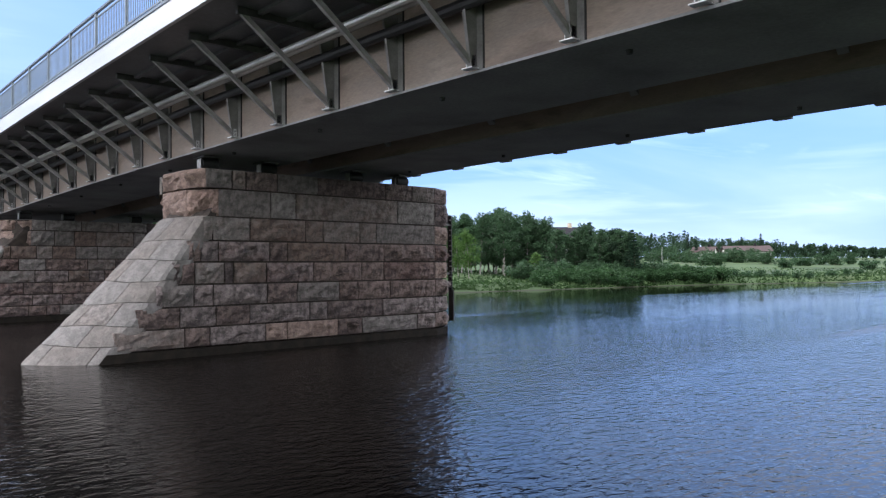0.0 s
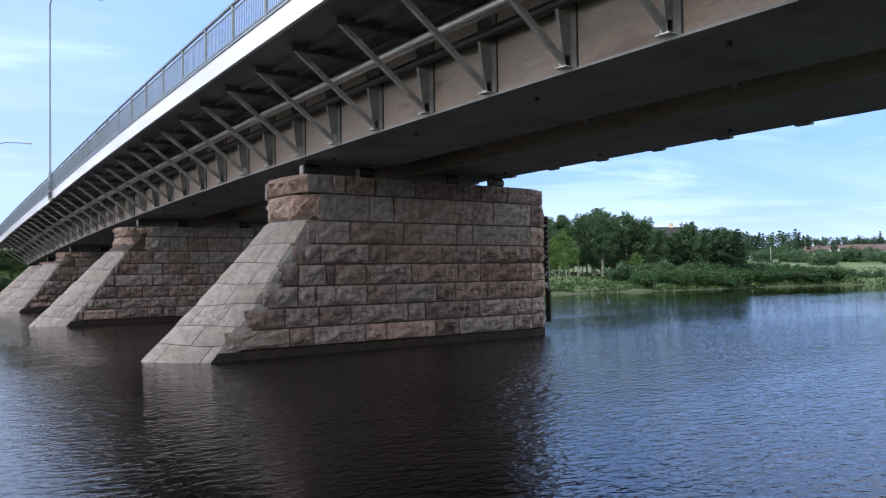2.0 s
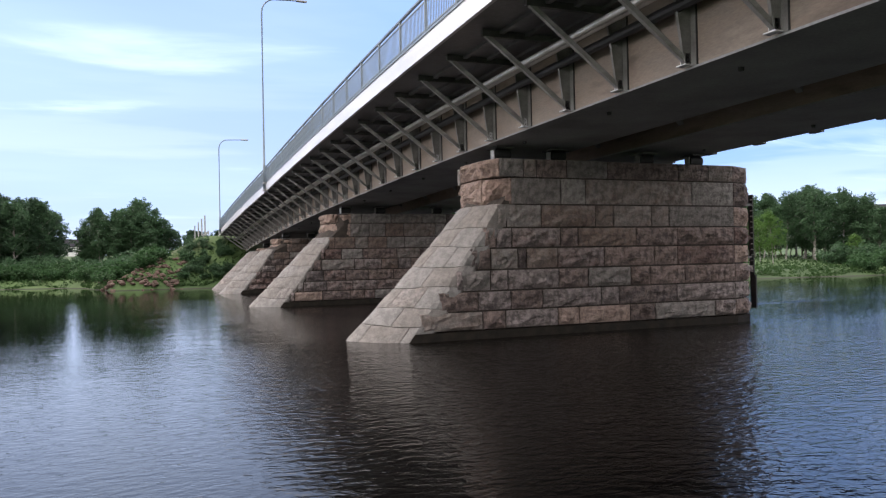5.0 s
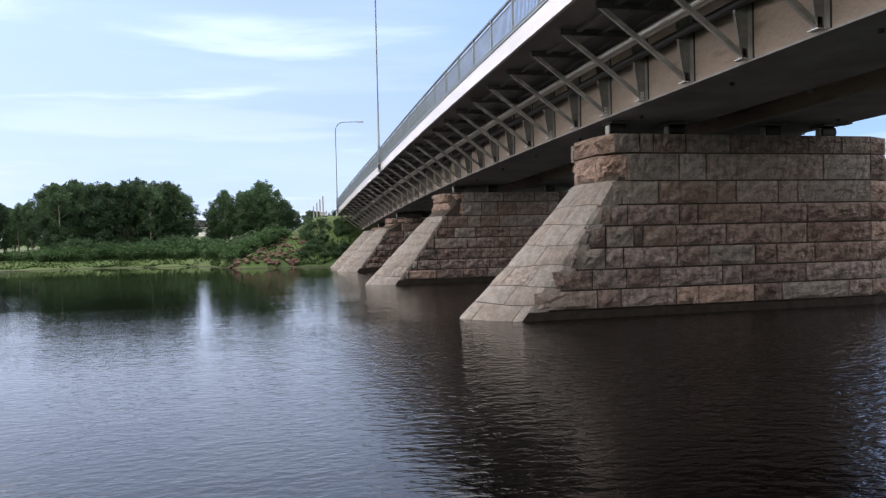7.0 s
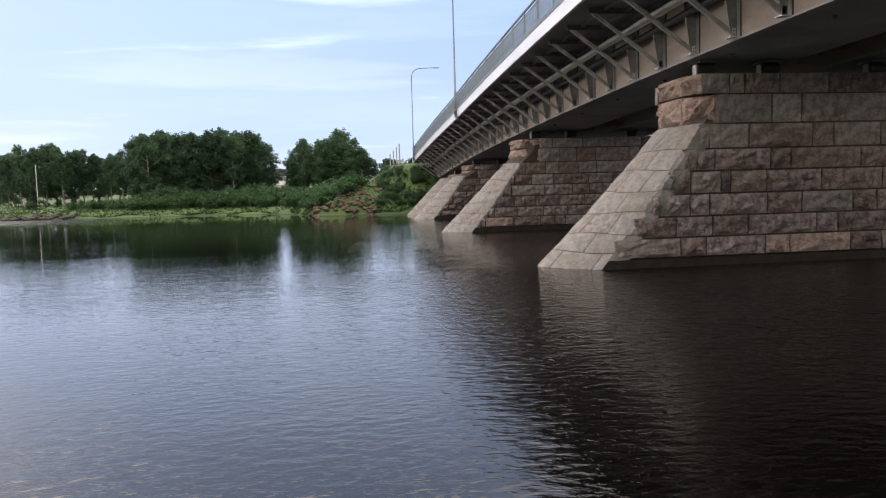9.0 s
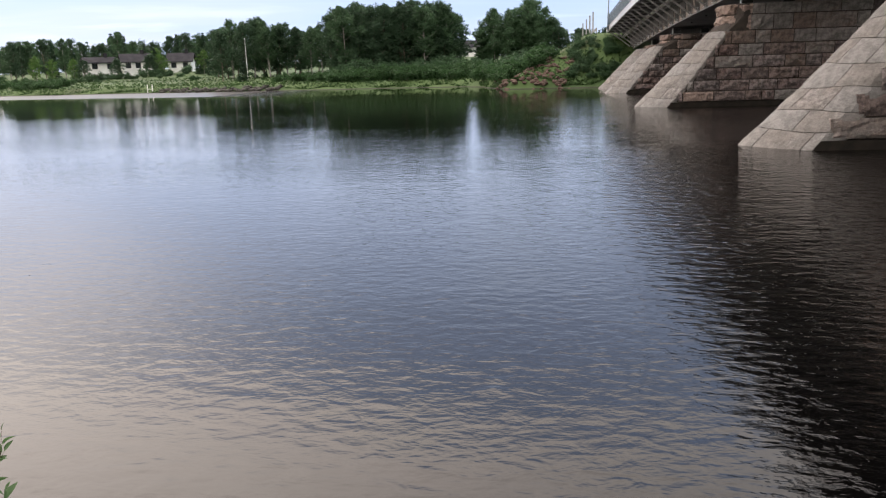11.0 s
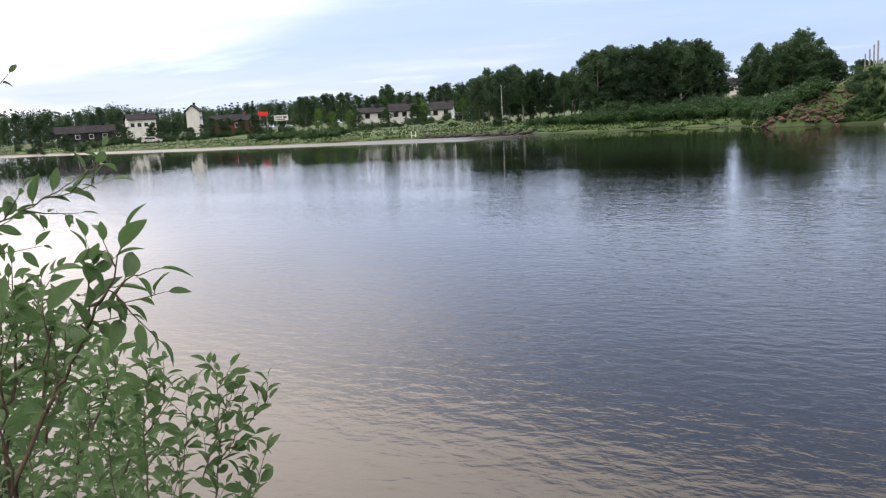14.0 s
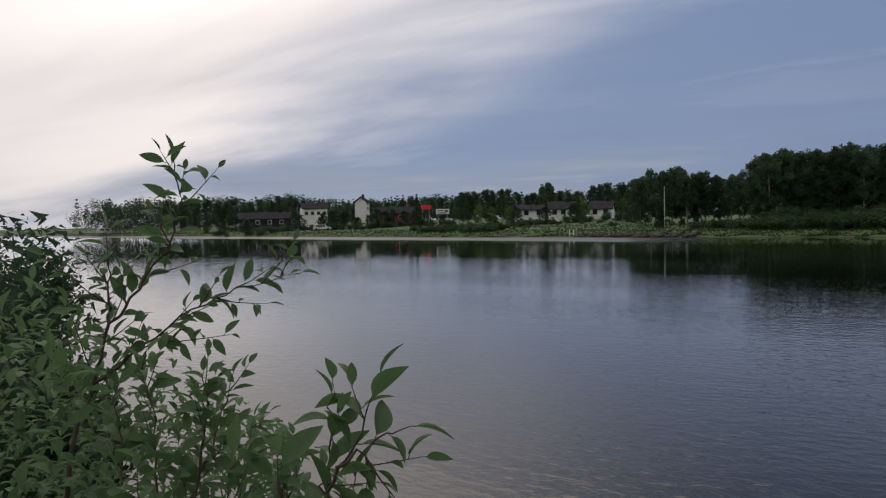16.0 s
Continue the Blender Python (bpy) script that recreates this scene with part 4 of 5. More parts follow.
def skyline(kinds, tops, dist0, dist1, step, low=0.88):
    """A row of trees whose tips follow a line of (bearing, elevation) pairs."""
    az = [p[0] for p in tops]
    el = [p[1] for p in tops]
    a = az[0]
    while a < az[-1]:
        b = a + placed.uniform(-0.3, 0.3) * step
        d = placed.uniform(dist0, dist1)
        x, y = eye_at(b, d)
        tall = (2.4 + d * math.tan(radians(float(np.interp(b, az, el)))) - height(x, y)) * 1.10 * placed.uniform(low, 1.0)
        if tall > 2.0 and height(x, y) > 0.3:
            plant(placed.choice(kinds), x, y, tall=tall)
        a += step


# bank downstream of the bridge
DOWN = [(-57.0, 2.5), (-56.4, 2.8), (-55.4, 2.6), (-54.4, 3.1), (-53.45, 3.45), (-53.0, 2.6), (-52.2, 2.2), (-51.5, 2.8), (-51.0, 3.8), (-50.2, 3.7), (-49.1, 4.55), (-48.2, 4.1), (-47.2, 4.5), (-46.4, 4.0), (-45.8, 3.65), (-44.7, 4.0), (-43.8, 4.2), (-42.0, 4.2)]
skyline([birches], DOWN, 99, 106, 0.75, 0.93)
skyline([birches, darks], DOWN, 104, 116, 0.8, 0.8)
skyline([darks, birches], [(a, e * 0.72) for a, e in DOWN], 102, 114, 0.9, 0.8)
skyline([spruces], [(-57.6, 2.9), (-57.0, 2.9)], 98, 102, 0.45)
skyline([spruces], [(-56.7, 2.4), (-56.2, 2.4)], 101, 104, 0.6)
plant(youngs, *eye_at(-45.4, 90), tall=6.0)
plant(youngs, *eye_at(-44.6, 92), tall=5.2)
plant(youngs, *eye_at(-50.4, 92), tall=3.4)
fringe(bushes, -63.5, -50.5, 0.8, 7, 44, 0.78)
fringe(dark_bushes, -60, -49, 7, 14, 24, 0.95)
fringe(dark_bushes, -72, -62, 2, 9, 12, 0.45)
belt(dark_bushes, -66, -58.5, 165, 235, 14, 1.5)
belt(spruces, -66, -58, 236, 262, 7, 0.6)
belt(dark_bushes, -76, -66, 150, 200, 10, 1.2)
skyline([birches, darks], [(-42, 4.2), (-20, 4.2)], 110, 130, 1.6)
# bank upstream, beyond the embankment
WOOD = [(4.35, 3.2), (4.7, 4.15), (5.1, 4.4), (5.8, 4.3), (6.8, 4.35), (7.8, 4.65), (8.6, 4.3), (9.5, 4.3), (10.2, 4.15), (11.0, 4.4), (12.0, 4.2), (12.8, 4.45), (13.2, 3.9)]
skyline([darks, birches], WOOD, 106, 112, 0.62, 0.93)
skyline([darks], WOOD, 112, 122, 0.7, 0.84)
skyline([darks], [(a, e * 0.66) for a, e in WOOD], 106, 116, 0.7, 0.8)
skyline([birches], [(-2.9, 2.5), (-2.3, 3.6), (-1.6, 4.0), (-0.9, 4.55), (0.0, 4.2), (0.8, 3.7), (1.4, 4.0), (2.0, 3.75), (2.5, 3.3), (2.75, 2.6)], 104, 110, 0.55, 0.93)
skyline([birches, darks], [(-2.6, 2.6), (-0.9, 3.4), (1.4, 3.0), (2.4, 2.4)], 104, 112, 0.7, 0.8)
skyline([darks, spruces], [(-9.0, 2.2), (-3.0, 2.3)], 170, 190, 0.5, 0.85)
skyline([darks], [(3.0, 1.4), (4.2, 1.9)], 230, 250, 0.5)
SIDE = [(13.3, 3.0), (14.4, 2.9), (16.1, 3.1), (17.0, 3.35), (17.7, 3.5), (19.1, 3.55), (20.2, 3.7), (20.7, 2.9), (21.5, 2.9)]
skyline([birches, darks], SIDE, 118, 130, 0.7, 0.9)
skyline([darks], SIDE, 126, 140, 0.8, 0.8)
LEFT = [(21.3, 2.9), (22.9, 2.75), (24.0, 2.7), (24.7, 2.0), (25.9, 2.2), (26.9, 2.2), (27.6, 3.0), (28.3, 2.3), (29.3, 2.0), (30.2, 2.35), (31.5, 2.4), (33.0, 2.25), (34.2, 2.15)]
skyline([birches, darks, spruces], LEFT, 192, 215, 0.6, 0.9)
skyline([darks, birches], LEFT, 215, 240, 0.6, 0.78)
plant(birches, *eye_at(27.65, 186), tall=10.3)
plant(spruces, *eye_at(21.6, 150), tall=8.6)
plant(spruces, *eye_at(19.6, 112), tall=3.6)
for a, t in ((30.4, 4.6), (25.2, 5.2), (24.8, 4.0), (22.2, 4.8), (21.3, 5.0), (31.6, 4.4), (32.6, 5.0)):
    plant(youngs, *eye_at(a, placed.uniform(152, 160)), tall=t)
skyline([darks, birches], [(34, 1.95), (37.8, 1.9), (39.3, 1.75), (40.3, 1.6), (42.2, 1.6), (44.0, 1.4), (46.4, 2.3), (48.9, 1.9), (52.0, 2.1), (58.0, 1.9), (66, 2.1)], 250, 290, 0.6, 0.85)
skyline([spruces], [(37.2, 2.3), (38.0, 2.3)], 225, 235, 0.35)
for a, t in ((43.3, 5.6), (42.6, 5.2), (40.1, 5.2), (39.4, 4.8), (37.2, 5.4), (46.2, 5.4), (49.5, 4.5), (51.0, 5.0)):
    plant(darks, *eye_at(a, placed.uniform(192, 205)), tall=t)
fringe(bushes, -2.0, 13.6, 2.2, 8, 62, 0.82)
fringe(dark_bushes, -1, 13.5, 8, 14, 26, 1.05)
fringe(bushes, 13.5, 17.5, 6, 12, 9, 0.6)
fringe(dark_bushes, 17, 34, 16, 50, 26, 0.34)
fringe(bushes, 30.5, 37.5, 3, 16, 30, 0.55)
belt(dark_bushes, 22, 34, 152, 164, 18, 0.62)
for a, t in ((25.2, 5.4), (25.7, 4.2), (22.5, 5.2), (27.7, 4.0), (29.8, 4.2)):
    plant(spruces if t > 5 else darks, *eye_at(a, placed.uniform(153, 160)), tall=t)
belt(dark_bushes, 34.5, 52, 190, 206, 44, 0.75)
for a, t in ((39.0, 5.0), (38.0, 4.4), (36.9, 4.6), (43.9, 4.8), (43.0, 5.4), (45.6, 4.4), (41.5, 3.4), (40.7, 3.8), (44.2, 3.6)):
    plant(darks, *eye_at(a, placed.uniform(194, 206)), tall=t)
belt(dark_bushes, 36, 60, 215, 250, 24, 0.9)
for k in range(34):
    bx, by = placed.uniform(-1.2, 3.4), placed.uniform(54.5, 61)
    plant(dark_bushes, bx, by, placed.uniform(0.26, 0.46))
for src in birches + darks + spruces + youngs + bushes + dark_bushes:
    for o in (*src.children_recursive, src):
        bpy.data.objects.remove(o)


def far_woods():
    rnd = random.Random(99)
    verts, faces = [], []
    rows = (([(33, 2.15), (37.8, 2.1), (42.3, 1.85), (46.4, 2.35), (49, 2.05), (52.1, 2.25), (59, 2.1), (70, 2.4)], 310, 380, 320),
            ([(14, 2.3), (33, 2.1)], 260, 300, 60),
            ([(-90, 1.0), (-73.4, 1.05), (-70.2, 1.25), (-67.1, 1.65), (-64.3, 1.8), (-62.1, 1.9), (-61, 2.4), (-58.7, 2.35), (-56, 2.3)], 265, 330, 210))
    for tops, d0, d1, count in rows:
        az, el = [p[0] for p in tops], [p[1] for p in tops]
        for k in range(count):
            a = az[0] + (az[-1] - az[0]) * (k + rnd.random()) / count
            d = rnd.uniform(d0, d1)
            x, y = eye_at(a, d)
            g = height(x, y)
            h = (2.4 + d * math.tan(radians(float(np.interp(a, az, el)))) - g) * rnd.uniform(0.88, 1.16)
            if g < 0.2 or h < 1.5:
                continue
            if rnd.random() < 0.45:
                for n in range(9):
                    f = n / 9
                    clump(verts, faces, Vector((x, y, g + h * (0.1 + 0.87 * f))), h * 0.2 * (1.05 - f), 44, 0.34, rnd, 0.6, 0.4)
            else:
                for n in range(10):
                    q = rnd.uniform(0, 6.28)
                    w = h * rnd.uniform(0.05, 0.24)
                    clump(verts, faces, Vector((x + math.cos(q) * w, y + math.sin(q) * w, g + h * rnd.uniform(0.15, 0.84))), h * 0.16, 64, 0.36, rnd, 0.9, 0.1)
    me = bpy.data.meshes.new("far_woods")
    me.from_pydata(verts, [], faces)
    me.materials.append(leaf_dark)
    tagged(new("far_woods", me), "dark mixed woods along the far horizon", "woods", kind="stuff")


far_woods()


def far_grass():
    """Rough grass over the far banks, thickest along the water."""
    rnd = random.Random(17)
    verts, faces = [], []
    for yaw0, yaw1, count in ((-76, -42, 15000), (-8, 62, 24000)):
        for k in range(count):
            a = rnd.uniform(yaw0, yaw1)
            d = shore_at[int(a)] + (shore_at[int(a) + 1] - shore_at[int(a)]) * (a - int(a)) if a > 0 else shore_at[int(a)] + (shore_at[int(a) - 1] - shore_at[int(a)]) * (int(a) - a)
            d += 0.1 + 45 * rnd.random() ** 2.6
            x, y = eye_at(a, d)
            h = height(x, y)
            if h < 0.03:
                continue
            q = rnd.uniform(0, 6.28)
            t = rnd.uniform(0.06, 0.3)
            w = Vector((math.cos(q), math.sin(q), 0)) * rnd.uniform(0.05, 0.22)
            b = Vector((rnd.gauss(0, 0.12), rnd.gauss(0, 0.12), t))
            p = Vector((x, y, h - 0.03))
            i = len(verts)
            verts += [p - w, p + w, p + b + w * rnd.uniform(-1, 1)]
            faces.append((i, i + 1, i + 2))
    me = bpy.data.meshes.new("bank_grass")
    me.from_pydata(verts, [], faces)
    me.materials.append(meadow_mat)
    tagged(new("bank_grass", me), "rough green grass along the far waterline", "grass", kind="stuff")


shore_at = {k: shore(k) for k in range(-78, 64)}
far_grass()

# ---- houses and small things on the far bank


def house(yaw, dist, w, d, h, roof_h, wall_mat, roof_mat, turn=0.0, windows=3, label="", mid=0.5):
    """A gabled house; mid is the elevation, in degrees, at which the middle of its wall is seen over the river."""
    x, y = eye_at(yaw, dist)
    z = max(2.4 + dist * math.tan(radians(mid)) - h / 2, height(x, y) - 0.3)
    top = empty("house", pose(x, y, z, 0, 0, yaw + turn))
    tagged(top, label, "house", group="houses beyond the river")
    bm = bmesh.new()
    box(bm, -w / 2, -d / 2, min(height(x, y) - z, 0) - 0.6, w / 2, d / 2, h)
    wall = part("wall", bm, wall_mat, top)
    bm = bmesh.new()
    e = 0.45
    pts = [(-d / 2 - e, h - 0.1), (0, h + roof_h), (d / 2 + e, h - 0.1), (d / 2 + e, h + 0.1), (0, h + roof_h + 0.22), (-d / 2 - e, h + 0.1)]
    ends = [[bm.verts.new((sx, yy, zz)) for yy, zz in pts] for sx in (-w / 2 - e, w / 2 + e)]
    for k in range(6):
        bm.faces.new((ends[0][k], ends[0][(k + 1) % 6], ends[1][(k + 1) % 6], ends[1][k]))
    for q in ends:
        bm.faces.new((q[0], q[1], q[4], q[5]))
        bm.faces.new((q[1], q[2], q[3], q[4]))
    bmesh.ops.recalc_face_normals(bm, faces=bm.faces)
    part("roof", bm, roof_mat, top)
    bm = bmesh.new()
    for sx in (-w / 2, w / 2):
        a = [bm.verts.new(c) for c in ((sx * 0.995, -d / 2, h - 0.01), (sx * 0.995, d / 2, h - 0.01), (sx * 0.995, 0, h + roof_h - 0.06))]
        b = [bm.verts.new(v.co - Vector((sx * 0.02, 0, 0))) for v in a]
        bm.faces.new(a)
        bm.faces.new(b[::-1])
        for k in range(3):
            bm.faces.new((a[k], b[k], b[(k + 1) % 3], a[(k + 1) % 3]))
    part("gable", bm, wall_mat, top)
    bm = bmesh.new()
    box(bm, w * 0.18, -0.3, h + roof_h * 0.5, w * 0.18 + 0.6, 0.3, h + roof_h + 0.9)
    part("chimney", bm, wall_mat if wall_mat is not white_paint else roof_dark, top)
    for k in range(windows):
        wx = -w / 2 + w * (k + 0.5) / windows
        bm = bmesh.new()
        box(bm, wx - 0.6, -d / 2 - 0.05, h * 0.35, wx + 0.6, -d / 2 + 0.02, h * 0.35 + 1.2)
        f = part("window", bm, white_paint, top)
        bm = bmesh.new()
        box(bm, wx - 0.5, -d / 2 - 0.07, h * 0.35 + 0.1, wx + 0.5, -d / 2 - 0.051, h * 0.35 + 1.1)
        part("pane", bm, window_dark, f)
    return top


house(-52.1, 134, 8, 7, 4.4, 2.0, cream_paint, roof_dark, 20, 3, "cream two-storey house with a dark roof behind trees", 1.0)
house(-64.9, 236, 12, 8, 2.5, 1.5, white_paint, roof_red, 10, 4, "low white house with a red-brown tiled roof", 0.6)
house(-62.2, 240, 6, 6, 2.4, 1.4, white_paint, roof_red, -15, 2, "small white house with a red-brown roof", 0.55)
house(28.8, 168, 5.4, 5, 1.9, 0.9, white_paint, roof_dark, 12, 2, "small white cabin with a low dark roof on the bank", 0.5)
house(26.5, 172, 5.5, 6, 1.9, 1.5, white_paint, roof_dark, 6, 3, "white villa with a dark roof on the far bank", 0.5)
house(23.6, 172, 4.5, 6, 1.9, 1.6, white_paint, roof_dark, -8, 2, "low white house with a dark roof beside a spruce", 0.45)
house(41.15, 216, 5.0, 3.2, 3.4, 1.5, white_paint, roof_dark, 80, 2, "tall white gabled house among dark trees", 1.15)
house(38.4, 212, 12, 6, 2.5, 1.6, red_boards, roof_dark, 5, 3, "dark red boarded shed near the shore", 0.45)
house(44.7, 230, 7, 6, 3.0, 1.5, white_paint, roof_dark, 10, 4, "white two-storey house with a dark roof", 0.85)
house(47.9, 236, 17, 7, 2.4, 1.8, roof_dark, roof_dark, 3, 5, "long dark low building with white windows", 0.25)
house(58.4, 350, 5, 5, 2.2, 1.8, white_paint, roof_dark, 10, 3, "white house half hidden in the woods", 1.0)
house(3.3, 215, 6, 5, 2.4, 1.6, white_paint, roof_dark, 20, 2, "small white house between the tree groups", 0.9)


def sign_board(yaw, dist, wide, tall, mid, mat, label):
    x, y = eye_at(yaw, dist)
    z = 2.4 + dist * math.tan(radians(mid)) - height(x, y)
    top = empty("sign_board", pose(x, y, height(x, y), 0, 0, yaw))
    tagged(top, label, "sign")
    bm = bmesh.new()
    box(bm, -wide / 2, -0.08, z - tall / 2, wide / 2, 0.08, z + tall / 2, 0.03)
    part("board", bm, mat, top)
    for sx in (-0.35 * wide, 0.35 * wide):
        bm = bmesh.new()
        rod(bm, (sx, 0.16, -0.3), (sx, 0.16, z + tall * 0.4), 0.08)
        part("post", bm, strut_steel, top)
    return top, z


def trailer(yaw, dist, name="caravan", label="white caravan parked by the shore"):
    x, y = eye_at(yaw, dist)
    top = empty(name, pose(x, y, height(x, y), 0, 0, yaw + 8))
    tagged(top, label, "caravan")
    bm = bmesh.new()
    box(bm, -2.6, -1.1, 0.45, 2.6, 1.1, 2.6, 0.18)
    part("body", bm, white_paint, top)
    bm = bmesh.new()
    box(bm, -1.6, -1.13, 1.5, -0.2, -1.101, 2.1)
    box(bm, 0.5, -1.13, 1.5, 1.7, -1.101, 2.1)
    part("window", bm, window_dark, top)
    for sx in (-0.4, 0.4):
        bm = bmesh.new()
        rod(bm, (sx, -1.05, 0.32), (sx, -0.85, 0.32), 0.32, sides=14)
        part("wheel", bm, rubber, top)


def car(yaw, dist):
    x, y = eye_at(yaw, dist)
    top = empty("car", pose(x, y, height(x, y), 0, 0, yaw))
    tagged(top, "silver estate car parked on the gravel shore", "car")
    bm = bmesh.new()
    prof = [(-2.2, 0.35), (2.2, 0.35), (2.2, 0.8), (1.3, 0.92), (0.7, 1.42), (-1.4, 1.45), (-2.1, 0.95)]
    a, b = ([bm.verts.new((px, sy, pz)) for px, pz in prof] for sy in (-0.85, 0.85))
    bm.faces.new(a)
    bm.faces.new(b[::-1])
    for k in range(7):
        bm.faces.new((a[k], b[k], b[(k + 1) % 7], a[(k + 1) % 7]))
    bmesh.ops.recalc_face_normals(bm, faces=bm.faces)
    bmesh.ops.bevel(bm, geom=list(bm.edges), offset=0.06, segments=1, affect="EDGES")
    part("body", bm, car_paint, top)
    bm = bmesh.new()
    box(bm, -1.4, -0.87, 0.95, 0.7, 0.87, 1.32, 0.02)
    part("window", bm, window_dark, top)
    for sx in (-1.35, 1.35):
        for sy in (-0.84, 0.66):
            bm = bmesh.new()
            rod(bm, (sx, sy - 0.02, 0.33), (sx, sy + 0.2, 0.33), 0.33, sides=14)
            part("wheel", bm, rubber, top)


sign_board(36.48, 206, 2.5, 1.1, 1.2, sign_red, "plain bright red sign board on two posts")
board, board_z = sign_board(35.24, 204, 3.5, 1.35, 0.85, white_paint, "white billboard with dark unreadable bars")
for bx0, bx1, bz0, bz1 in ((-1.4, 0.2, 0.1, 0.4), (0.5, 1.4, -0.1, 0.4), (-1.4, 0.9, -0.45, -0.25)):
    bm = bmesh.new()
    box(bm, bx0, -0.1, board_z + bz0, bx1, -0.081, board_z + bz1)
    part("lettering_bar", bm, dark_steel, board)
trailer(58.9, 335, label="long white caravan parked by the shore")
car(44.1, 186)


def flagpole(yaw, dist, tall):
    x, y = eye_at(yaw, dist)
    bm = bmesh.new()
    rod(bm, (0, 0, -0.4), (0, 0, tall), 0.05, 0.03)
    bmesh.ops.create_uvsphere(bm, u_segments=8, v_segments=6, radius=0.07, matrix=Matrix.Translation((0, 0, tall + 0.05)))
    ob = part("flagpole", bm, white_paint)
    ob.matrix_basis = pose(x, y, height(x, y))
    tagged(ob, "slender white flagpole on the far bank", "flagpole")


flagpole(19.27, 116, 5.6)
flagpole(-59.3, 165, 3.4)

# rubble slope, and the guard-rail posts on the embankment


def boulder(seed, mat=rock_mat):
    bm = bmesh.new()
    bmesh.ops.create_icosphere(bm, subdivisions=2, radius=1.0)
    for v in bm.verts:
        n = noise.noise(v.co * 1.3 + Vector((seed * 5, 0, 0))) + 0.5 * noise.noise(v.co * 3 + Vector((0, seed * 7, 0)))
        v.co *= 1 + 0.35 * n
        v.co.z *= 0.7
    return mesh_from("boulder", bm, mat)


shapes = [boulder(s) for s in range(5)]
wall_shapes = [boulder(s, dark_rock) for s in range(5, 9)]
for k in range(295):
    x, y = placed.uniform(-8.5, -0.6), placed.uniform(52.6, 61)
    z = height(x, y)
    if -0.1 < z < 2.9 and placed.random() < 0.95:
        ob = part("boulder", placed.choice(shapes), None)
        s = placed.uniform(0.16, 0.34)
        ob.matrix_basis = pose(x, y, z, placed.uniform(-20, 20), placed.uniform(-20, 20), placed.uniform(0, 360)) @ Matrix.Diagonal((s, s * placed.uniform(0.6, 1), s * 0.8, 1))
        tagged(ob, "rough reddish rubble stone on the embankment slope", "stone", group="rubble on the embankment")


for k in range(84):
    a = 17.0 + 8.2 * (k + placed.random()) / 84
    x, y = eye_at(a, shore(a) + placed.uniform(-0.3, 0.5))
    s = placed.uniform(0.22, 0.36)
    ob = part("boulder", placed.choice(wall_shapes), None)
    ob.matrix_basis = pose(x, y, max(height(x, y), 0.0) + 0.1, placed.uniform(-20, 20), placed.uniform(-20, 20), placed.uniform(0, 360)) @ Matrix.Diagonal((s * 1.3, s, s, 1))
    tagged(ob, "dark rough stone of a low river wall", "stone", group="stones of the low river wall")


def swim_ladder(yaw):
    x, y = eye_at(yaw, shore(yaw) - 0.2)
    top = empty("swim_ladder", pose(x, y, 0, 0, 0, yaw))
    tagged(top, "small white bathing ladder at the water's edge", "ladder")
    for sx in (-0.3, 0.3):
        bm = bmesh.new()
        rod(bm, (sx, 0, -0.6), (sx, 0.1, 1.1), 0.06)
        part("rail", bm, white_paint, top)
    for z in (0.15, 0.5):
        bm = bmesh.new()
        rod(bm, (-0.3, 0.03, z), (0.3, 0.03, z), 0.03)
        part("rung", bm, white_paint, top)


swim_ladder(25.8)


def guard_rail():
    top = empty("guard_rail")
    tagged(top, "steel guard rail on posts along the embankment road", "guard rail")
    bm = bmesh.new()
    pts = [(deck_x(y) + 1.3, y) for y in range(68, 120, 4)]
    for (xa, ya), (xb, yb) in zip(pts, pts[1:]):
        bar(bm, (xa, ya, height(xa, ya) + 0.75), (xb, yb, height(xb, yb) + 0.75), 0.06, 0.3)
    part("beam", bm, strut_steel, top)
    for xa, ya in pts:
        bm = bmesh.new()
        box(bm, xa - 0.06, ya - 0.06, height(xa, ya) - 0.3, xa + 0.06, ya + 0.06, height(xa, ya) + 0.9)
        part("post", bm, strut_steel, top)


guard_rail()


def delineators():
    for k, y in enumerate((68, 73, 79, 86)):
        x = deck_x(y) + 0.9
        bm = bmesh.new()
        box(bm, -0.08, -0.05, -0.3, 0.08, 0.05, 2.6, 0.01)
        ob = part("road_post", bm, strut_steel)
        ob.matrix_basis = pose(x, y, height(x, y))
        tagged(ob, "tall grey post beside the embankment road", "post", group="road posts")


delineators()


def gauge_board():
    top = empty("water_gauge", pose(14.95, -0.75, 0))
    tagged(top, "black water gauge board with pale tick marks on the pier", "gauge")
    bm = bmesh.new()
    box(bm, 0.0, -0.10, 1.6, 0.05, 0.10, 4.5)
    part("board", bm, rubber, top)
    bm = bmesh.new()
    box(bm, 0.06, -0.12, 0.4, 0.12, 0.14, 1.6)
    part("lower_board", bm, rubber, top)
    for k in range(14):
        bm = bmesh.new()
        box(bm, -0.012, -0.09, 1.7 + 0.2 * k, 0.0, 0.0, 1.74 + 0.2 * k)
        part("tick", bm, white_paint, top)
    bm = bmesh.new()
    box(bm, -0.35, -0.05, 2.2, 0.0, 0.05, 2.28)
    box(bm, -0.35, -0.05, 4.1, 0.0, 0.05, 4.18)
    part("fixing_arm", bm, dark_steel, top)


gauge_board()

# ---- the willow saplings beside the camera
EYE = Vector((-6.23, -22.26, 2.37))


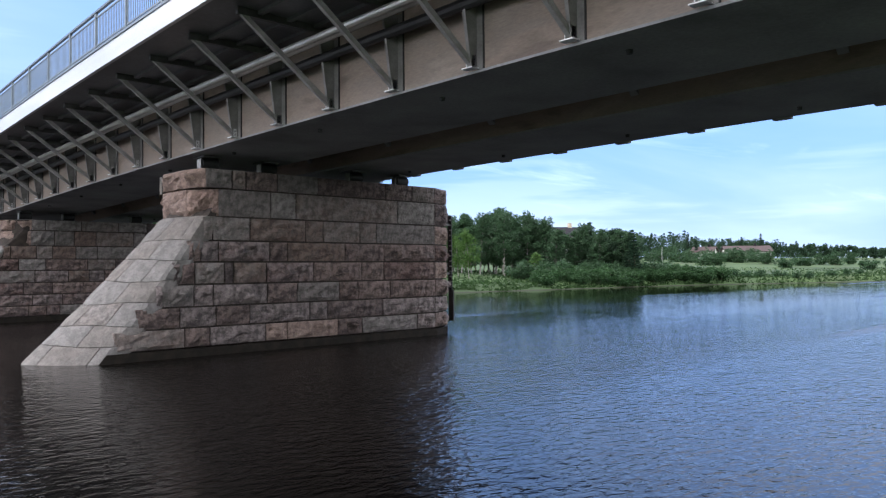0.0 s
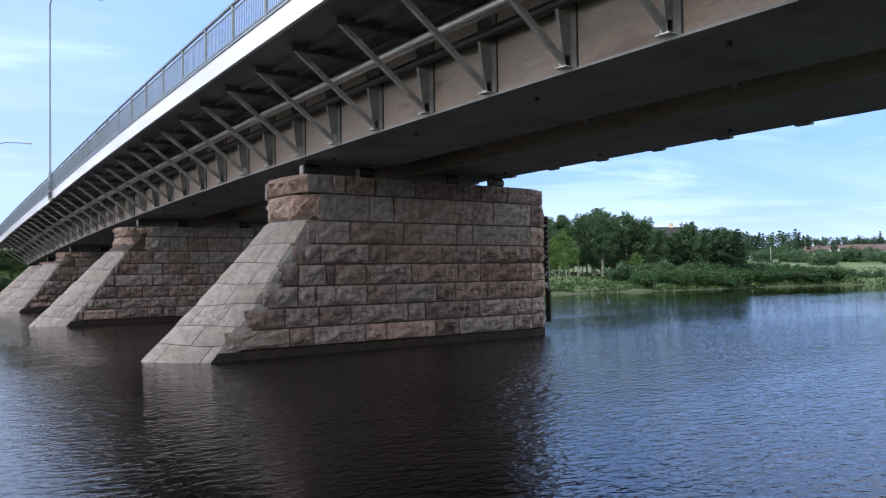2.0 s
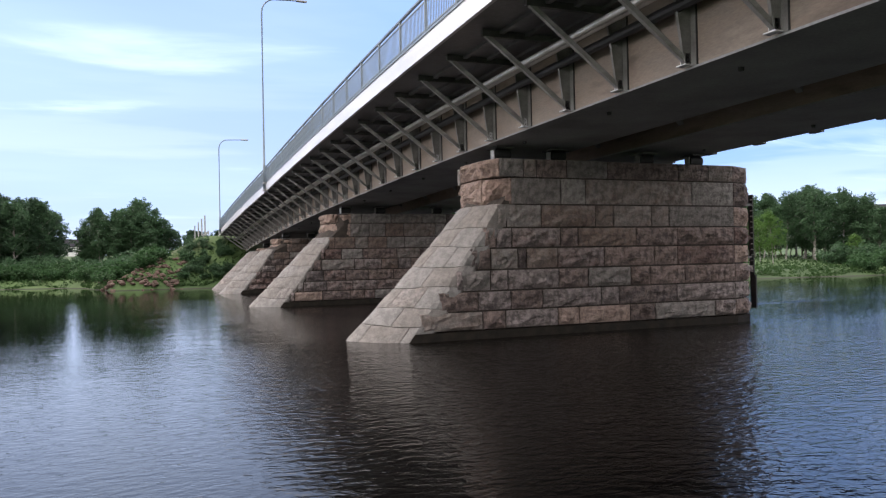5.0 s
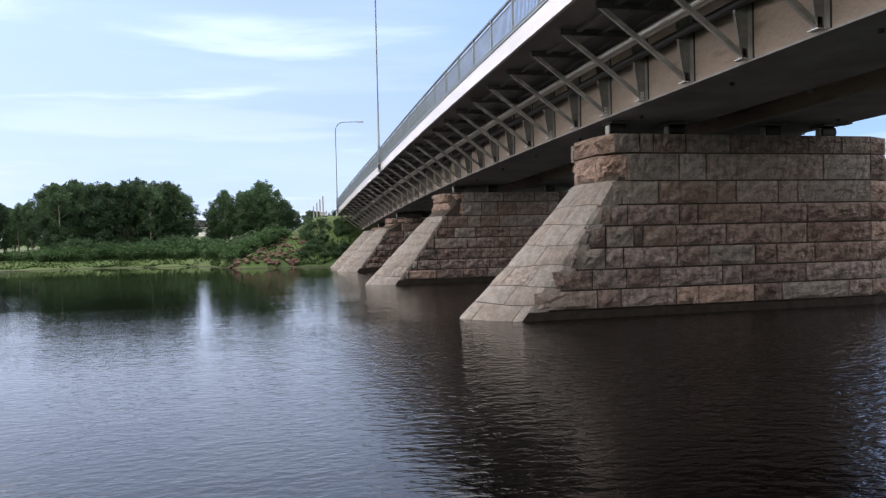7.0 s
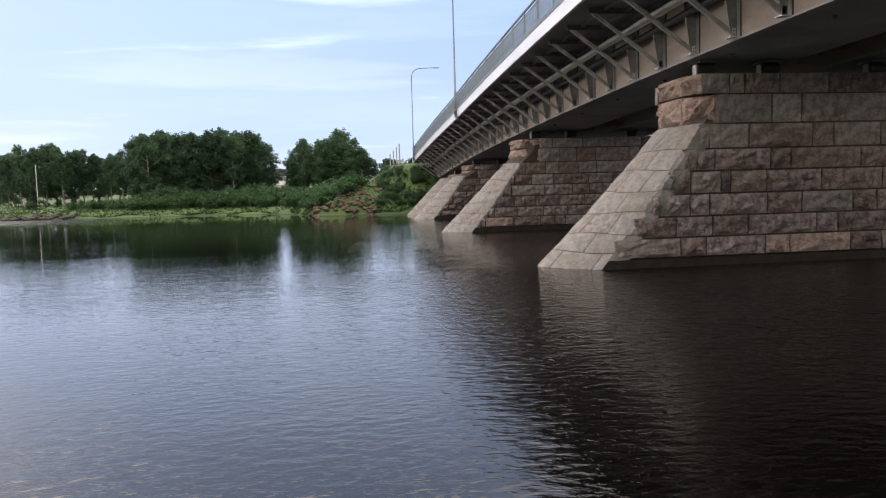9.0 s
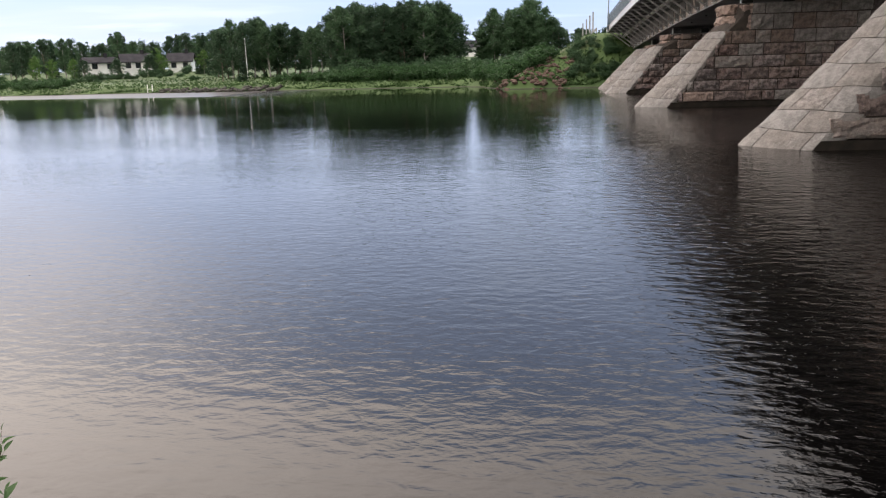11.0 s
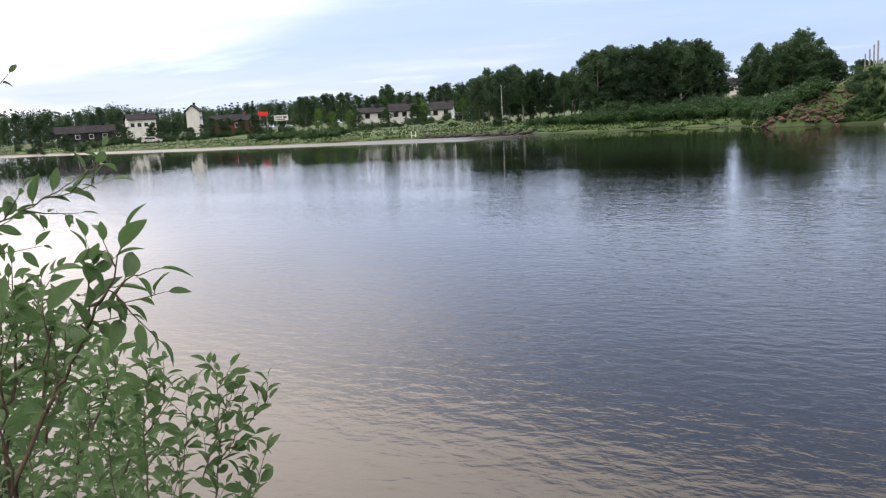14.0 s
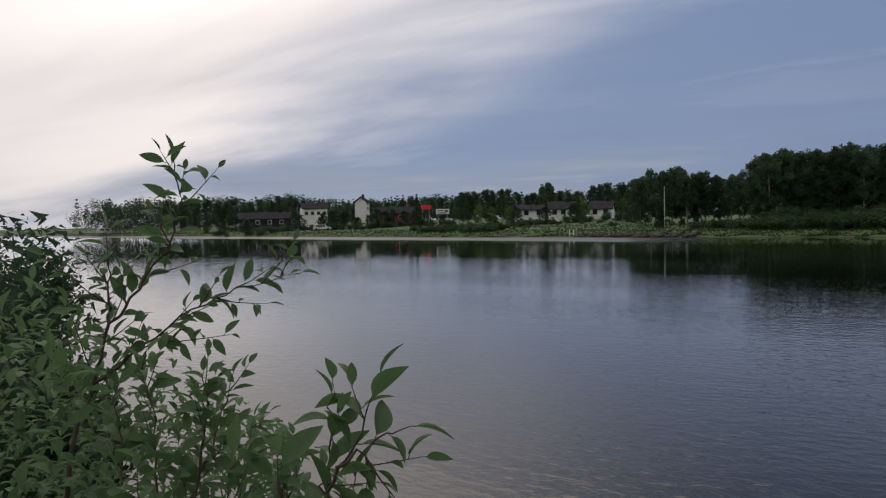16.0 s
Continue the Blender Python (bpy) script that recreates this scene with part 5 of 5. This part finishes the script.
def leaf_mesh(seed):
    rnd = random.Random(seed)
    bm = bmesh.new()
    n, rows = 6, []
    w, curl = rnd.uniform(0.36, 0.48), rnd.uniform(0.05, 0.4)
    for i in range(n + 1):
        f = i / n
        half = w * 0.5 * math.sin(math.pi * f ** 0.85) ** 0.8 if 0 < i < n else 0.012
        z = -curl * f * f
        rows.append([bm.verts.new((-half, f, z + half * 0.5)), bm.verts.new((0, f, z)), bm.verts.new((half, f, z + half * 0.5))])
    for a, b in zip(rows, rows[1:]):
        bm.faces.new((a[0], a[1], b[1], b[0]))
        bm.faces.new((a[1], a[2], b[2], b[1]))
    rod(bm, (0, -0.15, 0.0), (0, 0.02, 0), 0.014, sides=4)
    return mesh_from("leaf", bm, leaf_willow, True)


leaves = [leaf_mesh(s) for s in range(6)]


def aim(az, el, dist):
    """A point seen from the bank at an azimuth (left of the bridge's line), an elevation and a distance."""
    a, e = radians(az), radians(el)
    return EYE + Vector((-math.sin(a) * math.cos(e), math.cos(a) * math.cos(e), math.sin(e))) * dist


def willow(root, shoots, seed, label, size, thick, bare=0.3, twig=3.2, every=2):
    """A shrub of bent stems with short side twigs and alternate leaves; stems are lists of points from root to tip."""
    rnd = random.Random(seed)
    top = empty("willow_sapling", Matrix.Translation(root))
    tagged(top, label, "willow", group="willow saplings on the near bank")
    inv = Vector(root)

    def leafed(fine, r0, f0, spacing, scale):
        n = len(fine)
        bm = bmesh.new()
        lathe(bm, [(p, r0 * (1 - 0.82 * i / n)) for i, p in enumerate(fine)], 6)
        part("stem", bm, twig_bark, top, "thin brown stem", True)
        clad = sum((b - a).length for a, b in list(zip(fine, fine[1:]))[int(f0 * (n - 1)):])
        count = max(int(clad / spacing), 3)
        turn = rnd.uniform(0, 6.28)
        spots = []
        for k in range(count + 1):
            f = f0 + (1 - f0) * min((k + rnd.uniform(-0.25, 0.25)) / count, 1.0)
            f = max(f, 0.0)
            i = min(int(f * (n - 1)), n - 2)
            p = fine[i].lerp(fine[i + 1], f * (n - 1) - i)
            along = (fine[i + 1] - fine[i]).normalized()
            u = along.orthogonal().normalized()
            v = along.cross(u)
            turn += 2.4 + rnd.uniform(-0.4, 0.4)
            side = u * math.cos(turn) + v * math.sin(turn)
            spread = rnd.uniform(0.6, 1.35) if k < count else 0.1
            d = (along * math.cos(spread) + side * math.sin(spread) + Vector((0, 0, rnd.uniform(-0.3, 0.15)))).normalized()
            s = size * scale * rnd.uniform(0.55, 1.2) * (1 - 0.3 * max(f - 0.85, 0) / 0.15)
            q = d.to_track_quat("Y", "Z").to_matrix().to_4x4() @ pose(0, 0, 0, 0, rnd.uniform(-70, 70), 0)
            ob = part("leaf", rnd.choice(leaves), None, top)
            ob.matrix_basis = Matrix.Translation(p + d * s * 0.15) @ q @ Matrix.Diagonal((s, s, s, 1))
            spots.append((p, along, side, f))
        return spots

    for pts in shoots:
        chain = [Vector(p) - inv for p in pts]
        fine = []
        for a, b in zip(chain, chain[1:]):
            for k in range(5):
                fine.append(a.lerp(b, k / 5) + Vector((rnd.gauss(0, 1), rnd.gauss(0, 1), rnd.gauss(0, 1))) * size * 0.05)
        fine.append(chain[-1])
        from_ground = (chain[0]).length < 0.01
        spots = leafed(fine, thick if from_ground else thick * 0.6, bare if from_ground else 0.12, size * 0.38, 1.0)
        for p, along, side, f in spots[1:-1:every]:
            d = (along * 0.9 + side * rnd.uniform(0.5, 1.0)).normalized()
            reach = size * twig * rnd.uniform(0.4, 1.0) * (1.15 - f * 0.6)
            bend = Vector((0, 0, 0.12 * reach))
            leafed([p, p + d * reach * 0.35, p + d * reach * 0.7 + bend * 0.5, p + d * reach + bend], thick * 0.3, 0.25, size * 0.5, 0.85)
    return top


def from_eye(eye, az, el, dist):
    return aim(az, el, dist) - EYE + Vector(eye)


def under(p, dx=0.0, dy=0.0):
    """The ground below a point."""
    x, y = p.x + dx, p.y + dy
    return Vector((x, y, height(x, y) - 0.03))


EYE_A, EYE_B = (-6.186, -22.178, 2.295), (-6.289, -22.134, 2.315)


def line_a(dist, *rays):
    return [from_eye(EYE_A, a, e, dist) for a, e in rays]


def line_b(dist, *rays):
    return [from_eye(EYE_B, a, e, dist) for a, e in rays]


# the tall shoot farther out, with its long side branch
main = line_b(1.88, (61.6, -14.7), (60.0, -10.5), (59.1, -7.2), (57.0, -4.0), (55.0, -1.5), (53.9, 2.0), (54.4, 5.0))
r1 = under(main[0], -0.12, -0.12)
willow(r1, [
    [r1] + main,
    line_b(1.88, (60.0, -10.5), (57.2, -8.3), (54.1, -6.2), (50.3, -4.4), (45.8, -3.4)),
    line_b(1.9, (58.9, -6.3), (58.8, -4.0), (58.7, -1.9)),
], 31, "tall leafy willow shoot rising over the river bank", 0.060, 0.006, 0.22, 3.2)
# the sprig close by
near = line_a(0.47, (55.6, -21.8), (53.0, -17.2), (51.3, -14.9), (49.8, -12.7), (49.2, -10.0), (49.1, -6.5))
r2 = under(near[0], -0.02, 0.08)
willow(r2, [
    [r2] + near,
    line_a(0.46, (49.6, -12.3), (48.0, -9.9), (46.6, -6.4)),
    line_a(0.45, (49.3, -11.0), (47.2, -9.8), (45.0, -9.0)),
    line_a(0.48, (53.0, -17.2), (52.4, -13.6), (52.2, -10.2)),
    line_a(0.50, (55.6, -21.8), (55.4, -15.5), (54.6, -10.4)),
], 32, "leafy willow sprig close beside the water's edge", 0.0215, 0.0015, 0.24, 2.0, 3)
# the fine-leaved sprigs lower down
low_a = line_a(0.6, (44.6, -30.0), (42.6, -25.2), (41.8, -21.3), (41.7, -16.2))
r3 = under(low_a[0], -0.03, 0.05)
willow(r3, [
    [r3] + low_a,
    line_a(0.6, (43.6, -24.0), (41.8, -20.6), (40.2, -17.3)),
    line_a(0.59, (42.2, -23.0), (40.2, -20.8), (38.1, -19.2)),
    line_a(0.58, (43.6, -28.0), (40.0, -25.5), (38.6, -22.6)),
    line_a(0.62, (47.3, -26.0), (47.0, -19.5), (46.0, -15.2)),
    line_a(0.63, (49.5, -26.0), (49.4, -20.5), (48.2, -16.4)),
    line_a(0.62, (45.5, -27.0), (44.4, -21.5), (43.6, -17.6)),
    line_a(0.72, (47.0, -31.0), (46.0, -26.0), (44.8, -21.8)),
    line_a(0.74, (50.0, -31.0), (49.2, -25.0), (48.0, -20.5)),
    line_a(0.76, (52.4, -28.0), (51.8, -22.5), (51.2, -18.2)),
    line_a(0.78, (54.6, -27.0), (54.4, -21.0), (54.0, -16.4)),
    line_a(0.70, (44.0, -32.0), (42.4, -28.5), (41.0, -25.2)),
], 34, "small fine-leaved willow sapling leaning out over the water", 0.0160, 0.0011, 0.30, 2.2, 2)
low_b = line_b(1.25, (54.5, -22.0), (53.2, -16.0), (52.6, -12.8), (52.8, -10.1))
r4 = under(low_b[0], -0.1, -0.05)
willow(r4, [
    [r4] + low_b,
    line_b(1.25, (53.6, -18.0), (51.8, -13.5), (50.8, -10.5)),
    line_b(1.3, (56.0, -19.0), (56.2, -13.0), (56.8, -9.2)),
    line_b(1.2, (52.0, -22.0), (50.2, -17.5), (49.4, -13.6)),
    line_b(1.15, (50.0, -24.0), (47.6, -20.0), (46.2, -17.2)),
    line_b(1.3, (58.5, -19.0), (58.4, -14.0), (58.8, -10.8)),
    line_b(1.1, (47.0, -26.0), (44.4, -22.5), (42.6, -19.8)),
    line_b(1.25, (55.0, -24.0), (54.2, -19.0), (54.6, -15.0)),
    line_b(1.2, (57.5, -25.0), (57.0, -20.0), (57.4, -16.2)),
], 33, "dense young willow shoots on the near bank", 0.042, 0.0035, 0.34, 2.4, 2)


def thicket():
    """The mass of shoots behind the saplings, leaf by leaf, in one sheet of foliage."""
    rnd = random.Random(61)
    verts, faces = [], []
    for k in range(300):
        az = rnd.uniform(44, 84)
        dist = rnd.uniform(1.6, 3.2)
        top_el = min(-17 + (az - 43) * 0.72, -3.5) + rnd.uniform(-4, 1.2)
        tip = aim(az, top_el, dist)
        root = Vector((tip.x + rnd.gauss(0, 0.1), tip.y + rnd.gauss(0, 0.1), max(height(tip.x, tip.y), 0.0)))
        for n in range(34):
            f = 0.15 + 0.85 * n / 34
            p = root.lerp(tip, f)
            d = Vector((rnd.gauss(0, 1), rnd.gauss(0, 1), rnd.gauss(0.1, 0.7))).normalized()
            s = rnd.uniform(0.035, 0.07)
            m = Matrix.Translation(p) @ d.to_track_quat("Y", "Z").to_matrix().to_4x4() @ Matrix.Diagonal((s, s, s, 1))
            i = len(verts)
            verts += [m @ Vector(c) for c in ((0, 0, 0), (-0.2, 0.35, 0.08), (0, 0.4, 0), (0.2, 0.35, 0.08), (-0.17, 0.7, 0.03), (0, 0.72, -0.06), (0.17, 0.7, 0.03), (0, 1, -0.2))]
            faces += [(i + a, i + b, i + c) for a, b, c in ((0, 2, 1), (0, 3, 2), (4, 5, 7), (5, 6, 7))] + [(i + 1, i + 2, i + 5, i + 4), (i + 2, i + 3, i + 6, i + 5)]
    me = bpy.data.meshes.new("willow_thicket")
    me.from_pydata(verts, [], faces)
    me.materials.append(leaf_willow)
    tagged(new("willow_thicket", me), "dense green willow thicket on the near bank", "willow", kind="stuff")


thicket()


def undergrowth():
    """Leaves and grass that close the near bank below the saplings."""
    rnd = random.Random(41)
    verts, faces = [], []
    for k in range(420):
        az, dist = rnd.uniform(40, 100), rnd.uniform(1.2, 6.5)
        p = aim(az, 0, dist)
        h = height(p.x, p.y)
        if h < 0.12:
            continue
        lift = rnd.uniform(0.05, 0.75) * min(1, 0.35 + (az - 44) / 22)
        clump(verts, faces, Vector((p.x, p.y, h + max(lift, 0.05))), 0.28, 34, 0.038, rnd, 0.8, 0.0)
    me = bpy.data.meshes.new("undergrowth")
    me.from_pydata(verts, [], faces)
    me.materials.append(leaf_willow)
    tagged(new("undergrowth", me), "dense low green leaves covering the near bank", "undergrowth", kind="stuff")
    verts, faces = [], []
    for k in range(9000):
        az, dist = rnd.uniform(40, 130), rnd.uniform(0.9, 9.0)
        p = aim(az, 0, dist)
        h = height(p.x, p.y)
        if h < 0.03:
            continue
        a = rnd.uniform(0, 6.28)
        t = rnd.uniform(0.2, 0.55)
        w = Vector((math.cos(a), math.sin(a), 0)) * 0.004
        b = Vector((math.sin(a), -math.cos(a), 0)) * t * rnd.uniform(0.1, 0.5)
        q = Vector((p.x, p.y, h - 0.02))
        i = len(verts)
        verts += [q - w, q + w, q + b * 0.4 + Vector((0, 0, t * 0.6)) + w * 0.7, q + b * 0.4 + Vector((0, 0, t * 0.6)) - w * 0.7, q + b + Vector((0, 0, t))]
        faces += [(i, i + 1, i + 2, i + 3), (i + 3, i + 2, i + 4)]
    me = bpy.data.meshes.new("grass")
    me.from_pydata(verts, [], faces)
    me.materials.append(grass_mat)
    tagged(new("grass", me), "tall thin grass on the near bank", "grass", kind="stuff")


undergrowth()


def near_bush(az, dist, wide, tall, seed):
    ob = bush_thing("bank_bush", "dark rounded willow bush on the near bank", wide, tall, leaf_dark, seed, 9500, 0.06)
    p = aim(az, 0, dist)
    ob.matrix_basis = pose(p.x, p.y, height(p.x, p.y) - 0.05)


near_bush(67.0, 9.5, 2.8, 3.3, 51)
near_bush(71.0, 7.0, 2.8, 2.2, 52)
near_bush(63.6, 7.5, 1.6, 1.5, 53)
near_bush(62.6, 5.5, 1.2, 1.5, 54)
near_bush(65.5, 4.2, 1.4, 1.6, 55)
near_bush(68.5, 14, 3.0, 2.4, 56)
